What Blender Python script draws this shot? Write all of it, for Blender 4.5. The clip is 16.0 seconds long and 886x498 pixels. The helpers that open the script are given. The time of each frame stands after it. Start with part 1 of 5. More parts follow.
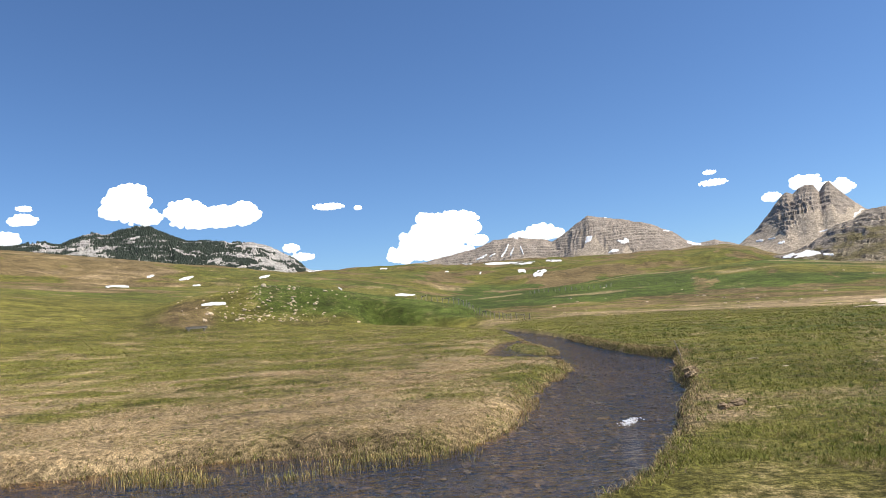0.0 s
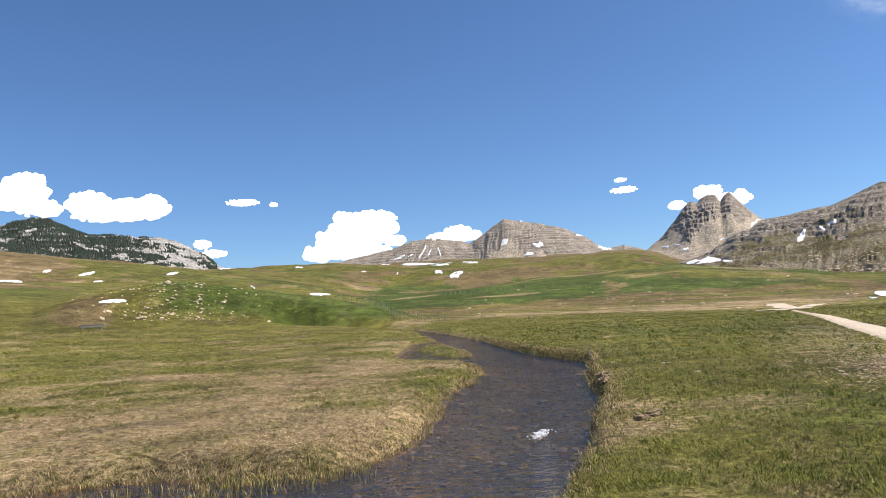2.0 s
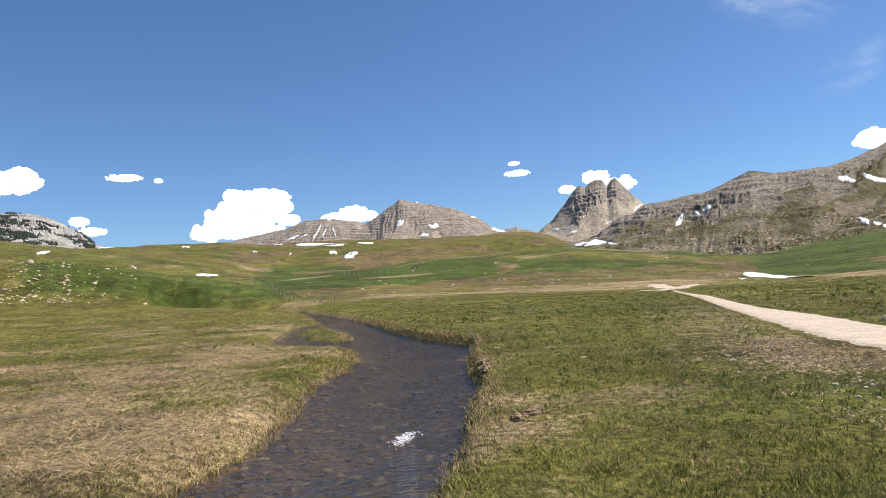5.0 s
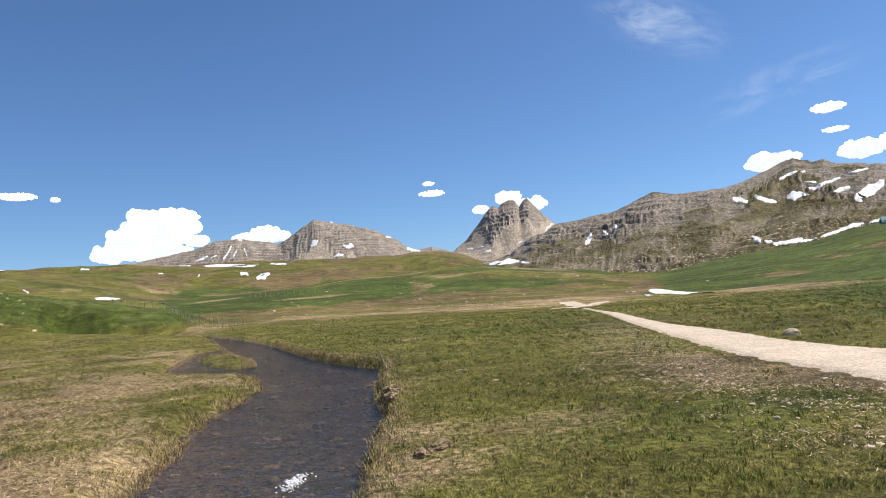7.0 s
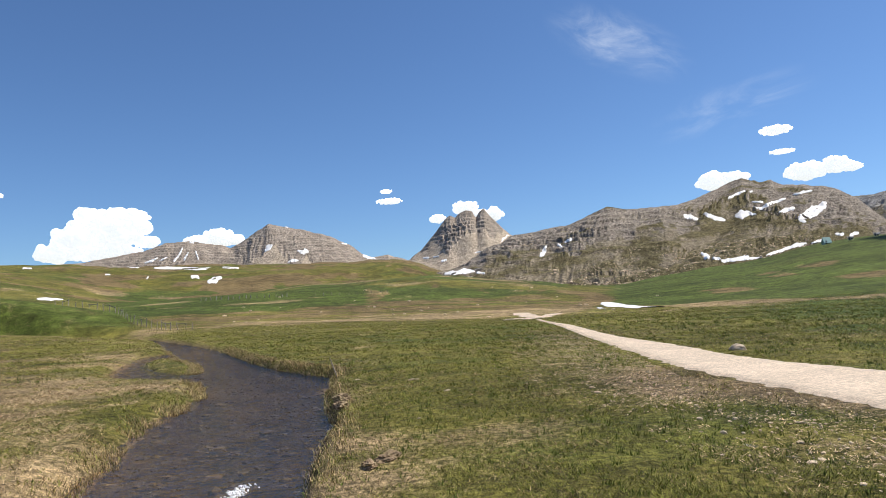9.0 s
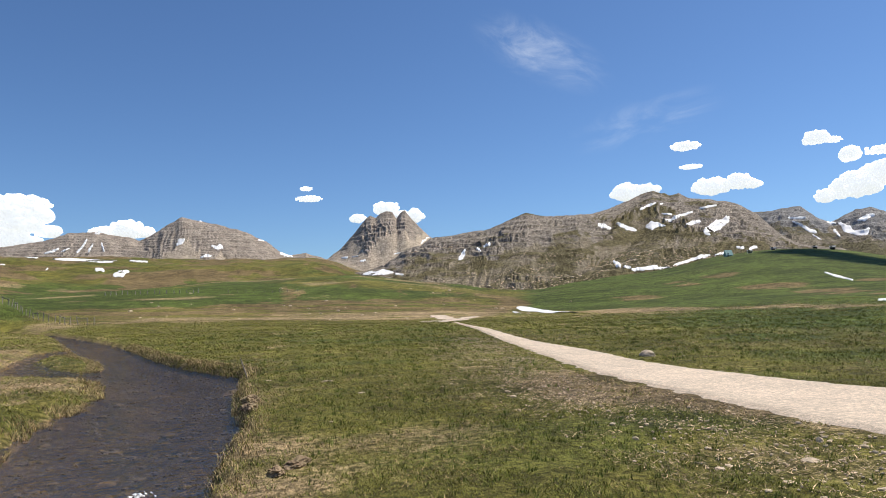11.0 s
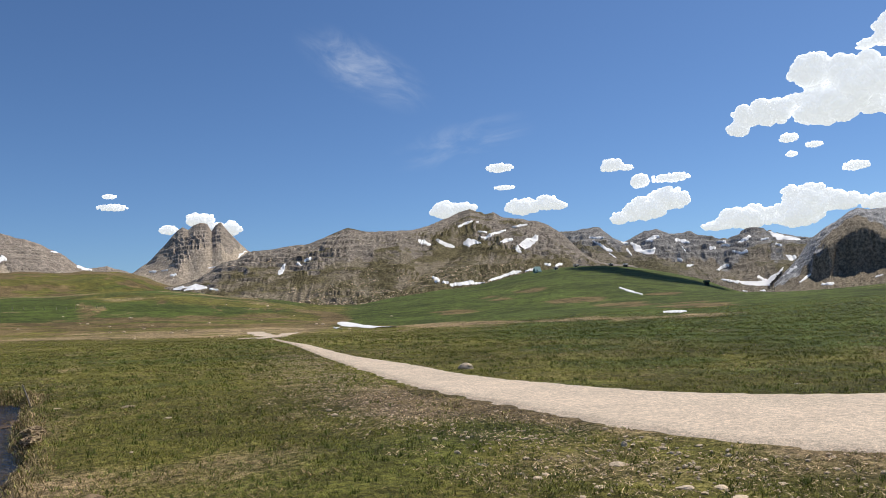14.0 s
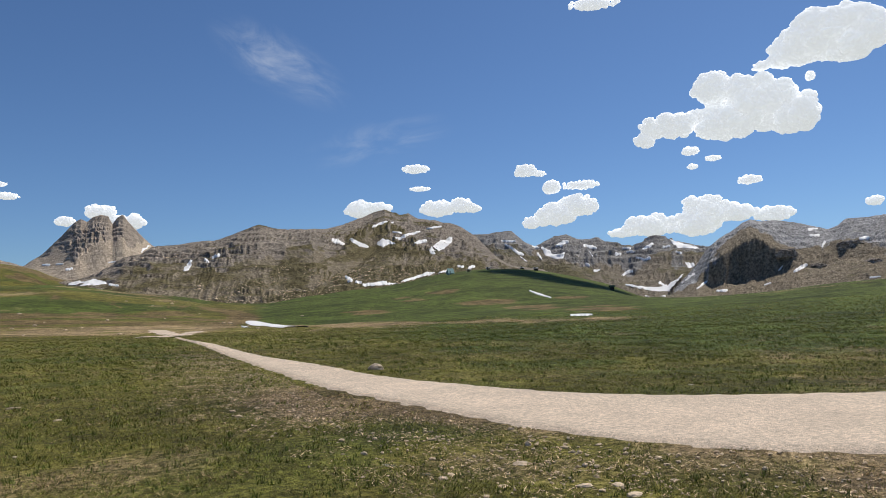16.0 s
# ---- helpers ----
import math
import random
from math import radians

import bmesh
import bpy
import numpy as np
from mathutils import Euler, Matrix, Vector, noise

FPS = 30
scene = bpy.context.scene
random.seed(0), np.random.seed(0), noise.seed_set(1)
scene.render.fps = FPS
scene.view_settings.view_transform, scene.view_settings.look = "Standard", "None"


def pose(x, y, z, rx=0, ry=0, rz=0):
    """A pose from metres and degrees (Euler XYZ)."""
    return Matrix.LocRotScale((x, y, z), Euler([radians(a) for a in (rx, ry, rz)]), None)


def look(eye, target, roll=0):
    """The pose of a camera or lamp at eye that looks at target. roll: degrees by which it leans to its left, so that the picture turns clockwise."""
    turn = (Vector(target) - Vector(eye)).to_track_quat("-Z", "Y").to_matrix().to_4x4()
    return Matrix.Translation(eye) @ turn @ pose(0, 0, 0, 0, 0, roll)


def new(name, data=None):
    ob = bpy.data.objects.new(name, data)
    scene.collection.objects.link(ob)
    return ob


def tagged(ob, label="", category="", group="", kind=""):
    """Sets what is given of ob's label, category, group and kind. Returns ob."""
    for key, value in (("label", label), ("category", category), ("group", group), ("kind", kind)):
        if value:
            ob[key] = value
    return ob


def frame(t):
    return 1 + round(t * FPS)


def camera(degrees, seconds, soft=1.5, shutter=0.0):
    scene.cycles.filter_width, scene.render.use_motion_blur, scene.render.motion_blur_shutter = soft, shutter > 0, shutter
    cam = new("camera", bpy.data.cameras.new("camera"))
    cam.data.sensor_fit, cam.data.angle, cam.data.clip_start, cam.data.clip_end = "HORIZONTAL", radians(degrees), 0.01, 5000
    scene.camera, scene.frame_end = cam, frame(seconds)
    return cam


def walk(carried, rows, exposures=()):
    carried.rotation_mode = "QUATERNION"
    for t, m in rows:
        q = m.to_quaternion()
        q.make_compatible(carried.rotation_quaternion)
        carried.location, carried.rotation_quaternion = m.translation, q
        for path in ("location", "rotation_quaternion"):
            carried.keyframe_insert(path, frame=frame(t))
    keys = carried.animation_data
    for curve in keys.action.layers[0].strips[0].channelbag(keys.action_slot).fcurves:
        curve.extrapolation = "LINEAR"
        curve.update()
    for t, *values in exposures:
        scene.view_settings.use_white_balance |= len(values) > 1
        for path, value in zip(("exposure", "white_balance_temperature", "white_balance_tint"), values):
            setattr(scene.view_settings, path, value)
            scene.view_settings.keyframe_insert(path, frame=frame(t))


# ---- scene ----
from mathutils.bvhtree import BVHTree

# camera: seconds, heading (clockwise from +y), tilt, lean in degrees, place on the ground in metres
EYE_HEIGHT = 1.6
ROWS = [
    (0, -0.020, 5.537, -3.972, 0.002, -0.002),
    (0.5, 2.122, 5.800, -3.587, 0.019, 0.312),
    (1, 3.798, 5.999, -3.044, 0.136, 0.620),
    (1.5, 5.218, 5.501, -3.274, 0.240, 0.860),
    (2, 6.670, 5.150, -3.421, 0.288, 1.133),
    (2.5, 7.904, 4.755, -3.735, 0.357, 1.384),
    (3, 9.497, 4.062, -3.940, 0.477, 1.644),
    (3.5, 10.862, 3.313, -3.689, 0.603, 1.891),
    (6, 18.656, 3.394, -4.117, 1.307, 3.148),
    (6.5, 20.688, 3.745, -4.478, 1.387, 3.313),
    (7, 21.990, 4.222, -4.392, 1.485, 3.431),
    (7.5, 23.007, 4.388, -3.774, 1.523, 3.495),
    (8, 24.235, 4.553, -3.088, 1.534, 3.526),
    (10.5, 28.085, 4.596, -3.890, 1.585, 3.505),
    (11, 32.134, 4.539, -1.733, 1.641, 3.718),
    (11.5, 35.740, 4.616, -1.162, 1.694, 3.872),
    (12, 37.776, 4.962, -1.571, 1.798, 3.972),
    (12.5, 39.522, 5.170, -1.720, 1.867, 3.993),
    (13, 42.046, 4.009, -1.916, 1.874, 3.978),
    (13.5, 44.693, 4.539, -2.087, 1.831, 3.957),
    (14, 46.618, 5.251, -2.320, 1.762, 3.918),
    (14.5, 48.575, 4.928, -2.262, 1.735, 3.889),
    (15, 50.133, 4.839, -2.036, 1.800, 3.927),
    (15.5, 51.454, 5.295, -1.757, 1.789, 3.921),
    (16, 53.603, 5.078, -1.525, 1.777, 3.897),
]


def aim(az, tilt, lean, x, y):
    a, p = radians(az), radians(tilt)
    eye = Vector((x, y, EYE_HEIGHT))
    way = Vector((math.sin(a) * math.cos(p), math.cos(a) * math.cos(p), math.sin(p)))
    return look(eye, eye + way, lean)


cam = camera(64.19, 16.0, soft=0.7)
walk(cam, [(t, aim(*r)) for t, *r in ROWS], exposures=[(0, 0.15), (3.5, 0.1), (8, 0.0), (11, -0.1), (14, -0.35), (16, -0.5)])

# ---- light ----
SUN_AZ, SUN_EL = 97.0, 55.0
world = bpy.data.worlds.new("world")
scene.world = world
world.use_nodes = True
wt = world.node_tree
sky = wt.nodes.new("ShaderNodeTexSky")
sky.sky_type = "NISHITA"
sky.sun_disc = False
sky.sun_elevation, sky.sun_rotation = radians(SUN_EL), radians(SUN_AZ)
sky.altitude, sky.air_density, sky.dust_density, sky.ozone_density = 1500, 1.0, 0.9, 3.0
bg = wt.nodes["Background"]
bg.inputs["Strength"].default_value = 0.11


def along(az, el):
    a, e = radians(az), radians(el)
    return Vector((math.sin(a) * math.cos(e), math.cos(a) * math.cos(e), math.sin(e)))


def wisp(az, el, half_w, half_h, tilt, scale, seed):
    """Thin high cloud: a patch of streaky noise round one direction of the sky. Gives a node output from 0 to 1."""
    n = wt.nodes
    way = along(az, el)
    right = way.cross(Vector((0, 0, 1))).normalized()
    up = right.cross(way)
    c, s = math.cos(radians(tilt)), math.sin(radians(tilt))
    right, up = right * c + up * s, up * c - right * s
    coord = n.new("ShaderNodeTexCoord")
    dots = []
    for axis, size in ((right, half_w), (up, half_h)):
        d = n.new("ShaderNodeVectorMath")
        d.operation = "DOT_PRODUCT"
        wt.links.new(coord.outputs["Generated"], d.inputs[0])
        d.inputs[1].default_value = axis / math.sin(radians(size))
        dots.append(d.outputs["Value"])
    both = n.new("ShaderNodeCombineXYZ")
    wt.links.new(dots[0], both.inputs[0])
    wt.links.new(dots[1], both.inputs[1])
    both.inputs[2].default_value = seed
    length = n.new("ShaderNodeVectorMath")
    length.operation = "LENGTH"
    flat = n.new("ShaderNodeVectorMath")
    flat.operation = "MULTIPLY"
    flat.inputs[1].default_value = (1, 1, 0)
    wt.links.new(both.outputs[0], flat.inputs[0])
    wt.links.new(flat.outputs[0], length.inputs[0])
    near = n.new("ShaderNodeMapRange")
    near.interpolation_type = "SMOOTHSTEP"
    near.inputs[1].default_value, near.inputs[2].default_value = 1.0, 0.1
    wt.links.new(length.outputs["Value"], near.inputs[0])
    tex = n.new("ShaderNodeTexNoise")
    tex.inputs["Scale"].default_value, tex.inputs["Detail"].default_value = scale, 8
    tex.inputs["Roughness"].default_value, tex.inputs["Distortion"].default_value = 0.62, 0.9
    wt.links.new(both.outputs[0], tex.inputs["Vector"])
    cut = n.new("ShaderNodeMapRange")
    cut.interpolation_type = "SMOOTHSTEP"
    cut.inputs[1].default_value, cut.inputs[2].default_value = 0.38, 0.82
    wt.links.new(tex.outputs[0], cut.inputs[0])
    mul = n.new("ShaderNodeMath")
    mul.operation = "MULTIPLY"
    wt.links.new(near.outputs[0], mul.inputs[0])
    wt.links.new(cut.outputs[0], mul.inputs[1])
    half = n.new("ShaderNodeVectorMath")
    half.operation = "DOT_PRODUCT"
    half.inputs[1].default_value = way
    wt.links.new(coord.outputs["Generated"], half.inputs[0])
    front = n.new("ShaderNodeMath")
    front.operation = "GREATER_THAN"
    wt.links.new(half.outputs["Value"], front.inputs[0])
    last = n.new("ShaderNodeMath")
    last.operation = "MULTIPLY"
    wt.links.new(mul.outputs[0], last.inputs[0])
    wt.links.new(front.outputs[0], last.inputs[1])
    return last.outputs[0]


deep = wt.nodes.new("ShaderNodeMix")
deep.data_type, deep.blend_type = "RGBA", "MULTIPLY"
deep.inputs["Factor"].default_value = 1.0
deep.inputs["B"].default_value = (0.74, 0.93, 1.14, 1)
wt.links.new(sky.outputs[0], deep.inputs["A"])
color = deep.outputs["Result"]
for thick, args in ((0.5, (40.8, 19.6, 6.5, 2.6, -28, 1.1, 3.0)), (0.26, (48.6, 13.8, 7.0, 2.2, 12, 1.0, 8.0))):
    mix = wt.nodes.new("ShaderNodeMix")
    mix.data_type = "RGBA"
    mix.inputs["B"].default_value = (9.0, 9.6, 10.4, 1)
    gain = wt.nodes.new("ShaderNodeMath")
    gain.operation = "MULTIPLY"
    gain.inputs[1].default_value = thick
    wt.links.new(wisp(*args), gain.inputs[0])
    wt.links.new(gain.outputs[0], mix.inputs["Factor"])
    wt.links.new(color, mix.inputs["A"])
    color = mix.outputs["Result"]
wt.links.new(color, bg.inputs["Color"])
sun = new("sun", bpy.data.lights.new("sun", "SUN"))
sun.data.energy, sun.data.angle, sun.data.color = 5.0, radians(0.53), (1.0, 0.925, 0.81)
sun.rotation_euler = Euler((radians(90 - SUN_EL), 0, radians(180 - SUN_AZ)))


# ---- numpy noise ----
def hash01(ix, iy, seed):
    n = (ix.astype(np.int64) * 374761393 + iy.astype(np.int64) * 668265263 + seed * 974711) & 0x7FFFFFFF
    n = ((n ^ (n >> 13)) * 1274126177) & 0x7FFFFFFF
    n = ((n ^ (n >> 16)) * 668265263) & 0x7FFFFFFF
    return (n ^ (n >> 15)) / 0x7FFFFFFF


def vnoise(x, y, seed=0):
    ix, iy = np.floor(x), np.floor(y)
    fx, fy = x - ix, y - iy
    fx, fy = fx * fx * (3 - 2 * fx), fy * fy * (3 - 2 * fy)
    a, b = hash01(ix, iy, seed), hash01(ix + 1, iy, seed)
    c, d = hash01(ix, iy + 1, seed), hash01(ix + 1, iy + 1, seed)
    return (a + (b - a) * fx) * (1 - fy) + (c + (d - c) * fx) * fy - 0.5


def fbm(x, y, octaves=4, seed=0, gain=0.5):
    total, amp = 0.0, 1.0
    for k in range(octaves):
        total = total + amp * vnoise(x, y, seed + 17 * k)
        x, y, amp = x * 2.03 + 11.3, y * 2.03 - 7.1, amp * gain
    return total


def ridged(x, y, octaves=4, seed=0, gain=0.5):
    total, amp = 0.0, 1.0
    for k in range(octaves):
        total = total + amp * (0.5 - np.abs(vnoise(x, y, seed + 13 * k)) * 2)
        x, y, amp = x * 2.1 + 5.3, y * 2.1 - 3.1, amp * gain
    return total


def smooth(a, b, x):
    t = np.clip((x - a) / (b - a), 0, 1)
    return t * t * (3 - 2 * t)


def soft_interp(x, xs, ys):
    """Piecewise curve through the knots with eased joints."""
    xs, ys = np.asarray(xs, float), np.asarray(ys, float)
    m = np.gradient(ys, xs)
    i = np.clip(np.searchsorted(xs, x) - 1, 0, len(xs) - 2)
    h = xs[i + 1] - xs[i]
    t = np.clip((x - xs[i]) / h, 0, 1)
    t2, t3 = t * t, t * t * t
    return ((2 * t3 - 3 * t2 + 1) * ys[i] + (t3 - 2 * t2 + t) * h * m[i] + (3 * t2 - 2 * t3) * ys[i + 1] + (t3 - t2) * h * m[i + 1])


# ---- plan ----
CX, CY = 1.0, 2.0  # middle of the place, from which headings and distances go
WATER_Z = -0.25
LEFT_BANK = [(-60, 14.5), (-30, 11.5), (-14, 10.2), (-6.0, 9.7), (-4.4, 10.1), (-3.0, 10.4), (-1.6, 10.2), (-0.2, 10.0), (0.4, 10.6), (0.9, 11.6), (1.25, 13.0),
             (1.7, 15.0), (2.2, 17.6), (3.1, 19.8), (3.6, 22.0), (3.9, 26.5), (4.5, 31.0), (4.5, 36.0), (4.6, 42.0), (4.9, 50.0), (5.3, 60.0), (5.5, 70.0), (4.4, 82.0), (0.0, 92.0), (-10, 100)]
RIGHT_BANK = [(-60, 9.5), (-30, 7.2), (-14, 6.0), (-6.0, 5.4), (-2.5, 5.2), (-0.5, 5.5), (0.7, 6.0), (1.7, 7.1), (2.5, 8.7), (3.05, 10.1), (3.9, 12.2), (4.6, 14.1), (5.5, 17.4), (6.2, 19.8), (6.8, 21.6),
              (7.4, 23.6), (7.1, 26.0), (6.9, 29.8), (7.0, 36.0), (7.4, 45.0), (7.2, 57.0), (6.6, 70.0), (5.4, 86.0), (1.0, 97.0), (-10, 105)]
ISLAND = [(2.8, 38.0), (3.4, 41.5), (4.3, 42.0), (4.9, 36.0), (4.8, 32.0), (4.4, 29.8), (3.6, 29.5), (2.9, 32.5)]
INLET = [(4.3, 25.3), (3.2, 26.0), (1.9, 28.5), (1.6, 32.0), (1.9, 36.0), (2.6, 40.0), (3.2, 45.0), (4.8, 47.0)]
ROAD_LEFT = [(14.5, -8.0), (11.2, 2.5), (10.2, 4.7), (9.75, 6.2), (9.75, 7.6), (10.1, 9.0), (10.9, 11.2), (12.0, 14.1), (14.3, 18.5), (19.9, 28.4), (26.8, 40.9), (34.0, 54.0)]
ROAD_RIGHT = [(20.7, -5.4), (17.13, 3.25), (15.45, 5.86), (14.33, 7.73), (13.86, 9.04), (13.83, 10.57), (14.24, 12.73), (15.14, 15.71), (16.72, 18.82), (19.23, 24.29), (24.4, 34.5), (31.7, 48.9), (37.0, 58.5)]


def curve_points(pts, n=8):
    pts = np.array(pts, float)
    s = np.r_[0, np.cumsum(np.hypot(*np.diff(pts, axis=0).T))]
    u = np.concatenate([np.linspace(a, b, n, endpoint=False) for a, b in zip(s[:-1], s[1:])] + [[s[-1]]])
    return np.stack([soft_interp(u, s, pts[:, 0]), soft_interp(u, s, pts[:, 1])], 1)


def polygon_distance(x, y, poly):
    """Distance to a closed outline, negative inside."""
    d2 = np.full(x.shape, 1e18)
    inside = np.zeros(x.shape, bool)
    for (ax, ay), (bx, by) in zip(poly, np.roll(poly, -1, axis=0)):
        ex, ey = bx - ax, by - ay
        t = np.clip(((x - ax) * ex + (y - ay) * ey) / (ex * ex + ey * ey + 1e-12), 0, 1)
        d2 = np.minimum(d2, (x - ax - t * ex) ** 2 + (y - ay - t * ey) ** 2)
        if ay != by:
            cross = (ay > y) != (by > y)
            inside ^= cross & (x < (bx - ax) * (y - ay) / (by - ay) + ax)
    return np.where(inside, -1, 1) * np.sqrt(d2)


STREAM = np.concatenate([curve_points(LEFT_BANK, 4), curve_points(RIGHT_BANK, 4)[::-1]])
INLET_P, ISLAND_P = np.array(INLET, float), np.array(ISLAND, float)
ROAD = np.concatenate([curve_points(ROAD_LEFT, 4), curve_points(ROAD_RIGHT, 4)[::-1]])

AZ_A = [-180, -110, -60, -33, -25, -18, -12, -5, 0, 10, 18, 29, 37, 43, 50, 58, 66, 76, 86, 110, 180]
EL_A = [1.0, 2.0, 4.0, 3.6, 2.6, 1.7, 0.9, 0.3, 0.0, -0.2, -0.5, -0.7, -0.85, -0.8, -0.5, 0.0, 0.3, 0.7, 1.45, 2.0, 1.0]
AZ_B = [-180, -60, -33, -25, -18, -12, -5, 0, 7, 11.5, 15, 18, 21.5, 25, 29, 33, 36, 38.6, 43, 50, 54, 58, 62, 66, 70, 76, 86, 110, 180]
EL_B = [2.0, 4.8, 4.6, 4.1, 3.6, 3.1, 2.5, 1.75, 1.86, 2.08, 2.34, 2.32, 2.57, 2.62, 2.15, 1.65, 1.12, 1.0, 1.6, 2.2, 3.0, 3.24, 2.8, 1.95, 0.5, 0.5, 0.5, 2.0, 2.0]
AZ_C = [-180, -60, -29, -25, -21, -17, -11, -5, -2, 0, 5, 10, 18, 23, 25, 29, 34, 38, 43, 50, 70, 86, 110, 180]
EL_C = [3.0, 5.2, 5.2, 4.95, 4.75, 4.7, 4.4, 4.4, 4.35, 4.2, 4.1, 4.0, 3.9, 3.7, 2.9, 2.4, 1.8, 1.3, 1.2, 1.2, 0.5, 0.5, 3.0, 3.0]


def heading(x, y):
    return np.degrees(np.arctan2(x - CX, y - CY)), np.hypot(x - CX, y - CY)


def window_az(az, a, b):
    return smooth(a - 1.5, a + 1.5, az) * (1 - smooth(b - 1.5, b + 1.5, az))


def hills(x, y):
    az, r = heading(x, y)
    lr = np.log(np.maximum(r, 1.0))
    ea, eb, ec = (soft_interp(az, a, e) for a, e in ((AZ_A, EL_A), (AZ_B, EL_B), (AZ_C, EL_C)))
    za, zb, zc = (d * np.tan(np.radians(e)) + EYE_HEIGHT for d, e in ((150, ea), (450, eb), (1400, ec)))
    zd = 4700 * np.tan(np.radians(ec - 1.6))
    la, lb, lc, ld = math.log(150), math.log(450), math.log(1400), math.log(4700)
    z = za * smooth(18, 150, r) * np.clip(r / 150, 0, 1)
    e1, e2, e3 = za / 150, zb / 450, zc / 1400
    s_b = e1 + (e2 - e1) * smooth(la, lb, lr)
    s_c = e2 + (e3 - e2) * smooth(lb, lc, lr)
    s_d = e3 + (zd / 4700 - e3) * smooth(lc, ld, lr)
    # the front hills fall away behind their crest
    fall = soft_interp(az, [-180, -2, 5, 12, 38, 42, 48, 66, 72, 180], [0, 0, 0.012, 0.016, 0.016, 0.006, 0, 0, 0, 0])
    s_c = s_c - fall * np.sin(np.pi * np.clip((lr - lb) / (math.log(950) - lb), 0, 1))
    z = np.where(r > 150, s_b * r, z)
    z = np.where(r > 450, s_c * r, z)
    z = np.where(r > 1400, s_d * r, z)
    z = z + smooth(120, 400, r) * r * (0.006 * fbm(x / 140, y / 140, 4, 5) + 0.003 * fbm(x / 45, y / 45, 3, 8))
    z = z + smooth(15, 60, r) * smooth(400, 150, r) * 0.5 * fbm(x / 25, y / 25, 3, 2)
    # knoll with pale rocks beyond the meadow: a long low ridge that sinks to the east
    top = 115 * np.tan(np.radians(soft_interp(az, [-180, -30, -25, -21, -18, -15.4, -11.5, -7, -1, 2.7, 5, 180], [0, 0, 1.5, 2.77, 3.27, 3.57, 3.2, 2.38, 1.28, 0.5, -0.6, -0.6]))) + EYE_HEIGHT
    low = za * smooth(18, 150, np.full_like(r, 115.0)) * 115 / 150
    z = z + np.maximum(top - low, 0) * np.exp(-((r - 115) / np.where(r < 115, 12, 16)) ** 2) * window_az(az, -27, 4)
    return z


def stream_distance(x, y):
    """Metres to the water's edge, negative in the water; the grassy islet counts as land."""
    d = np.minimum(polygon_distance(x, y, STREAM), polygon_distance(x, y, INLET_P))
    return np.maximum(d, -polygon_distance(x, y, ISLAND_P))


def ground_z(x, y):
    z = hills(x, y)
    az, r = heading(x, y)
    near = r < 115
    xs, ys = x[near], y[near]
    zs = z[near]
    wob = 0.16 * fbm(xs * 1.3, ys * 1.3, 3, 41) + 0.05 * fbm(xs * 6, ys * 6, 2, 42)
    ds = stream_distance(xs, ys) + wob
    dr = polygon_distance(xs, ys, ROAD)
    zs = zs + 0.07 * fbm(xs * 0.6, ys * 0.6, 4, 3) * smooth(-0.3, 0.6, ds) * smooth(0.0, 1.0, dr)
    zs = zs + 0.03 * fbm(xs * 4, ys * 4, 3, 4) * smooth(0.0, 0.4, dr) + 0.05 * smooth(-1.2, 0.5, -dr)
    zs = zs * smooth(-0.3, 4.0, ds) + (1 - smooth(-0.3, 4.0, ds)) * (-0.02 + 0.05 * fbm(xs * 2.2, ys * 2.2, 3, 9))
    low = smooth(0.6, -0.2, polygon_distance(xs, ys, ISLAND_P))
    zs = zs - 0.14 * low
    bed = -0.40 + 0.07 * fbm(xs * 1.8, ys * 1.8, 3, 11) - 0.15 * smooth(0.3, 1.5, -ds)
    west = smooth(0.6, -0.6, xs - np.interp(ys, [3, 8, 12, 20, 30, 60, 90], [-3, 1.2, 2.6, 4.6, 5.6, 6.3, 4]))
    cut = smooth(0.16 + 0.55 * west, -0.14 - 0.2 * west, ds)
    z[near] = zs * (1 - cut) + bed * cut
    return z


def link_mesh(name, verts, faces, material=None, parent=None, shade_smooth=True):
    me = bpy.data.meshes.new(name)
    verts = np.ascontiguousarray(verts, np.float32)
    faces = np.ascontiguousarray(faces, np.int32)
    n = faces.shape[1]
    me.vertices.add(len(verts))
    me.vertices.foreach_set("co", verts.ravel())
    me.loops.add(faces.size)
    me.loops.foreach_set("vertex_index", faces.ravel())
    me.polygons.add(len(faces))
    me.polygons.foreach_set("loop_start", np.arange(len(faces), dtype=np.int32) * n)
    me.polygons.foreach_set("use_smooth", np.full(len(faces), shade_smooth, bool))
    me.update(calc_edges=True)
    me.validate()
    if material:
        me.materials.append(material)
    ob = new(name, me)
    ob.parent = parent
    return ob


def grid_faces(rows, cols, wrap=False):
    i, j = np.meshgrid(np.arange(rows - 1), np.arange(cols if wrap else cols - 1), indexing="ij")
    k = (j + 1) % cols
    return np.stack([i * cols + j, i * cols + k, (i + 1) * cols + k, (i + 1) * cols + j], -1).reshape(-1, 4)


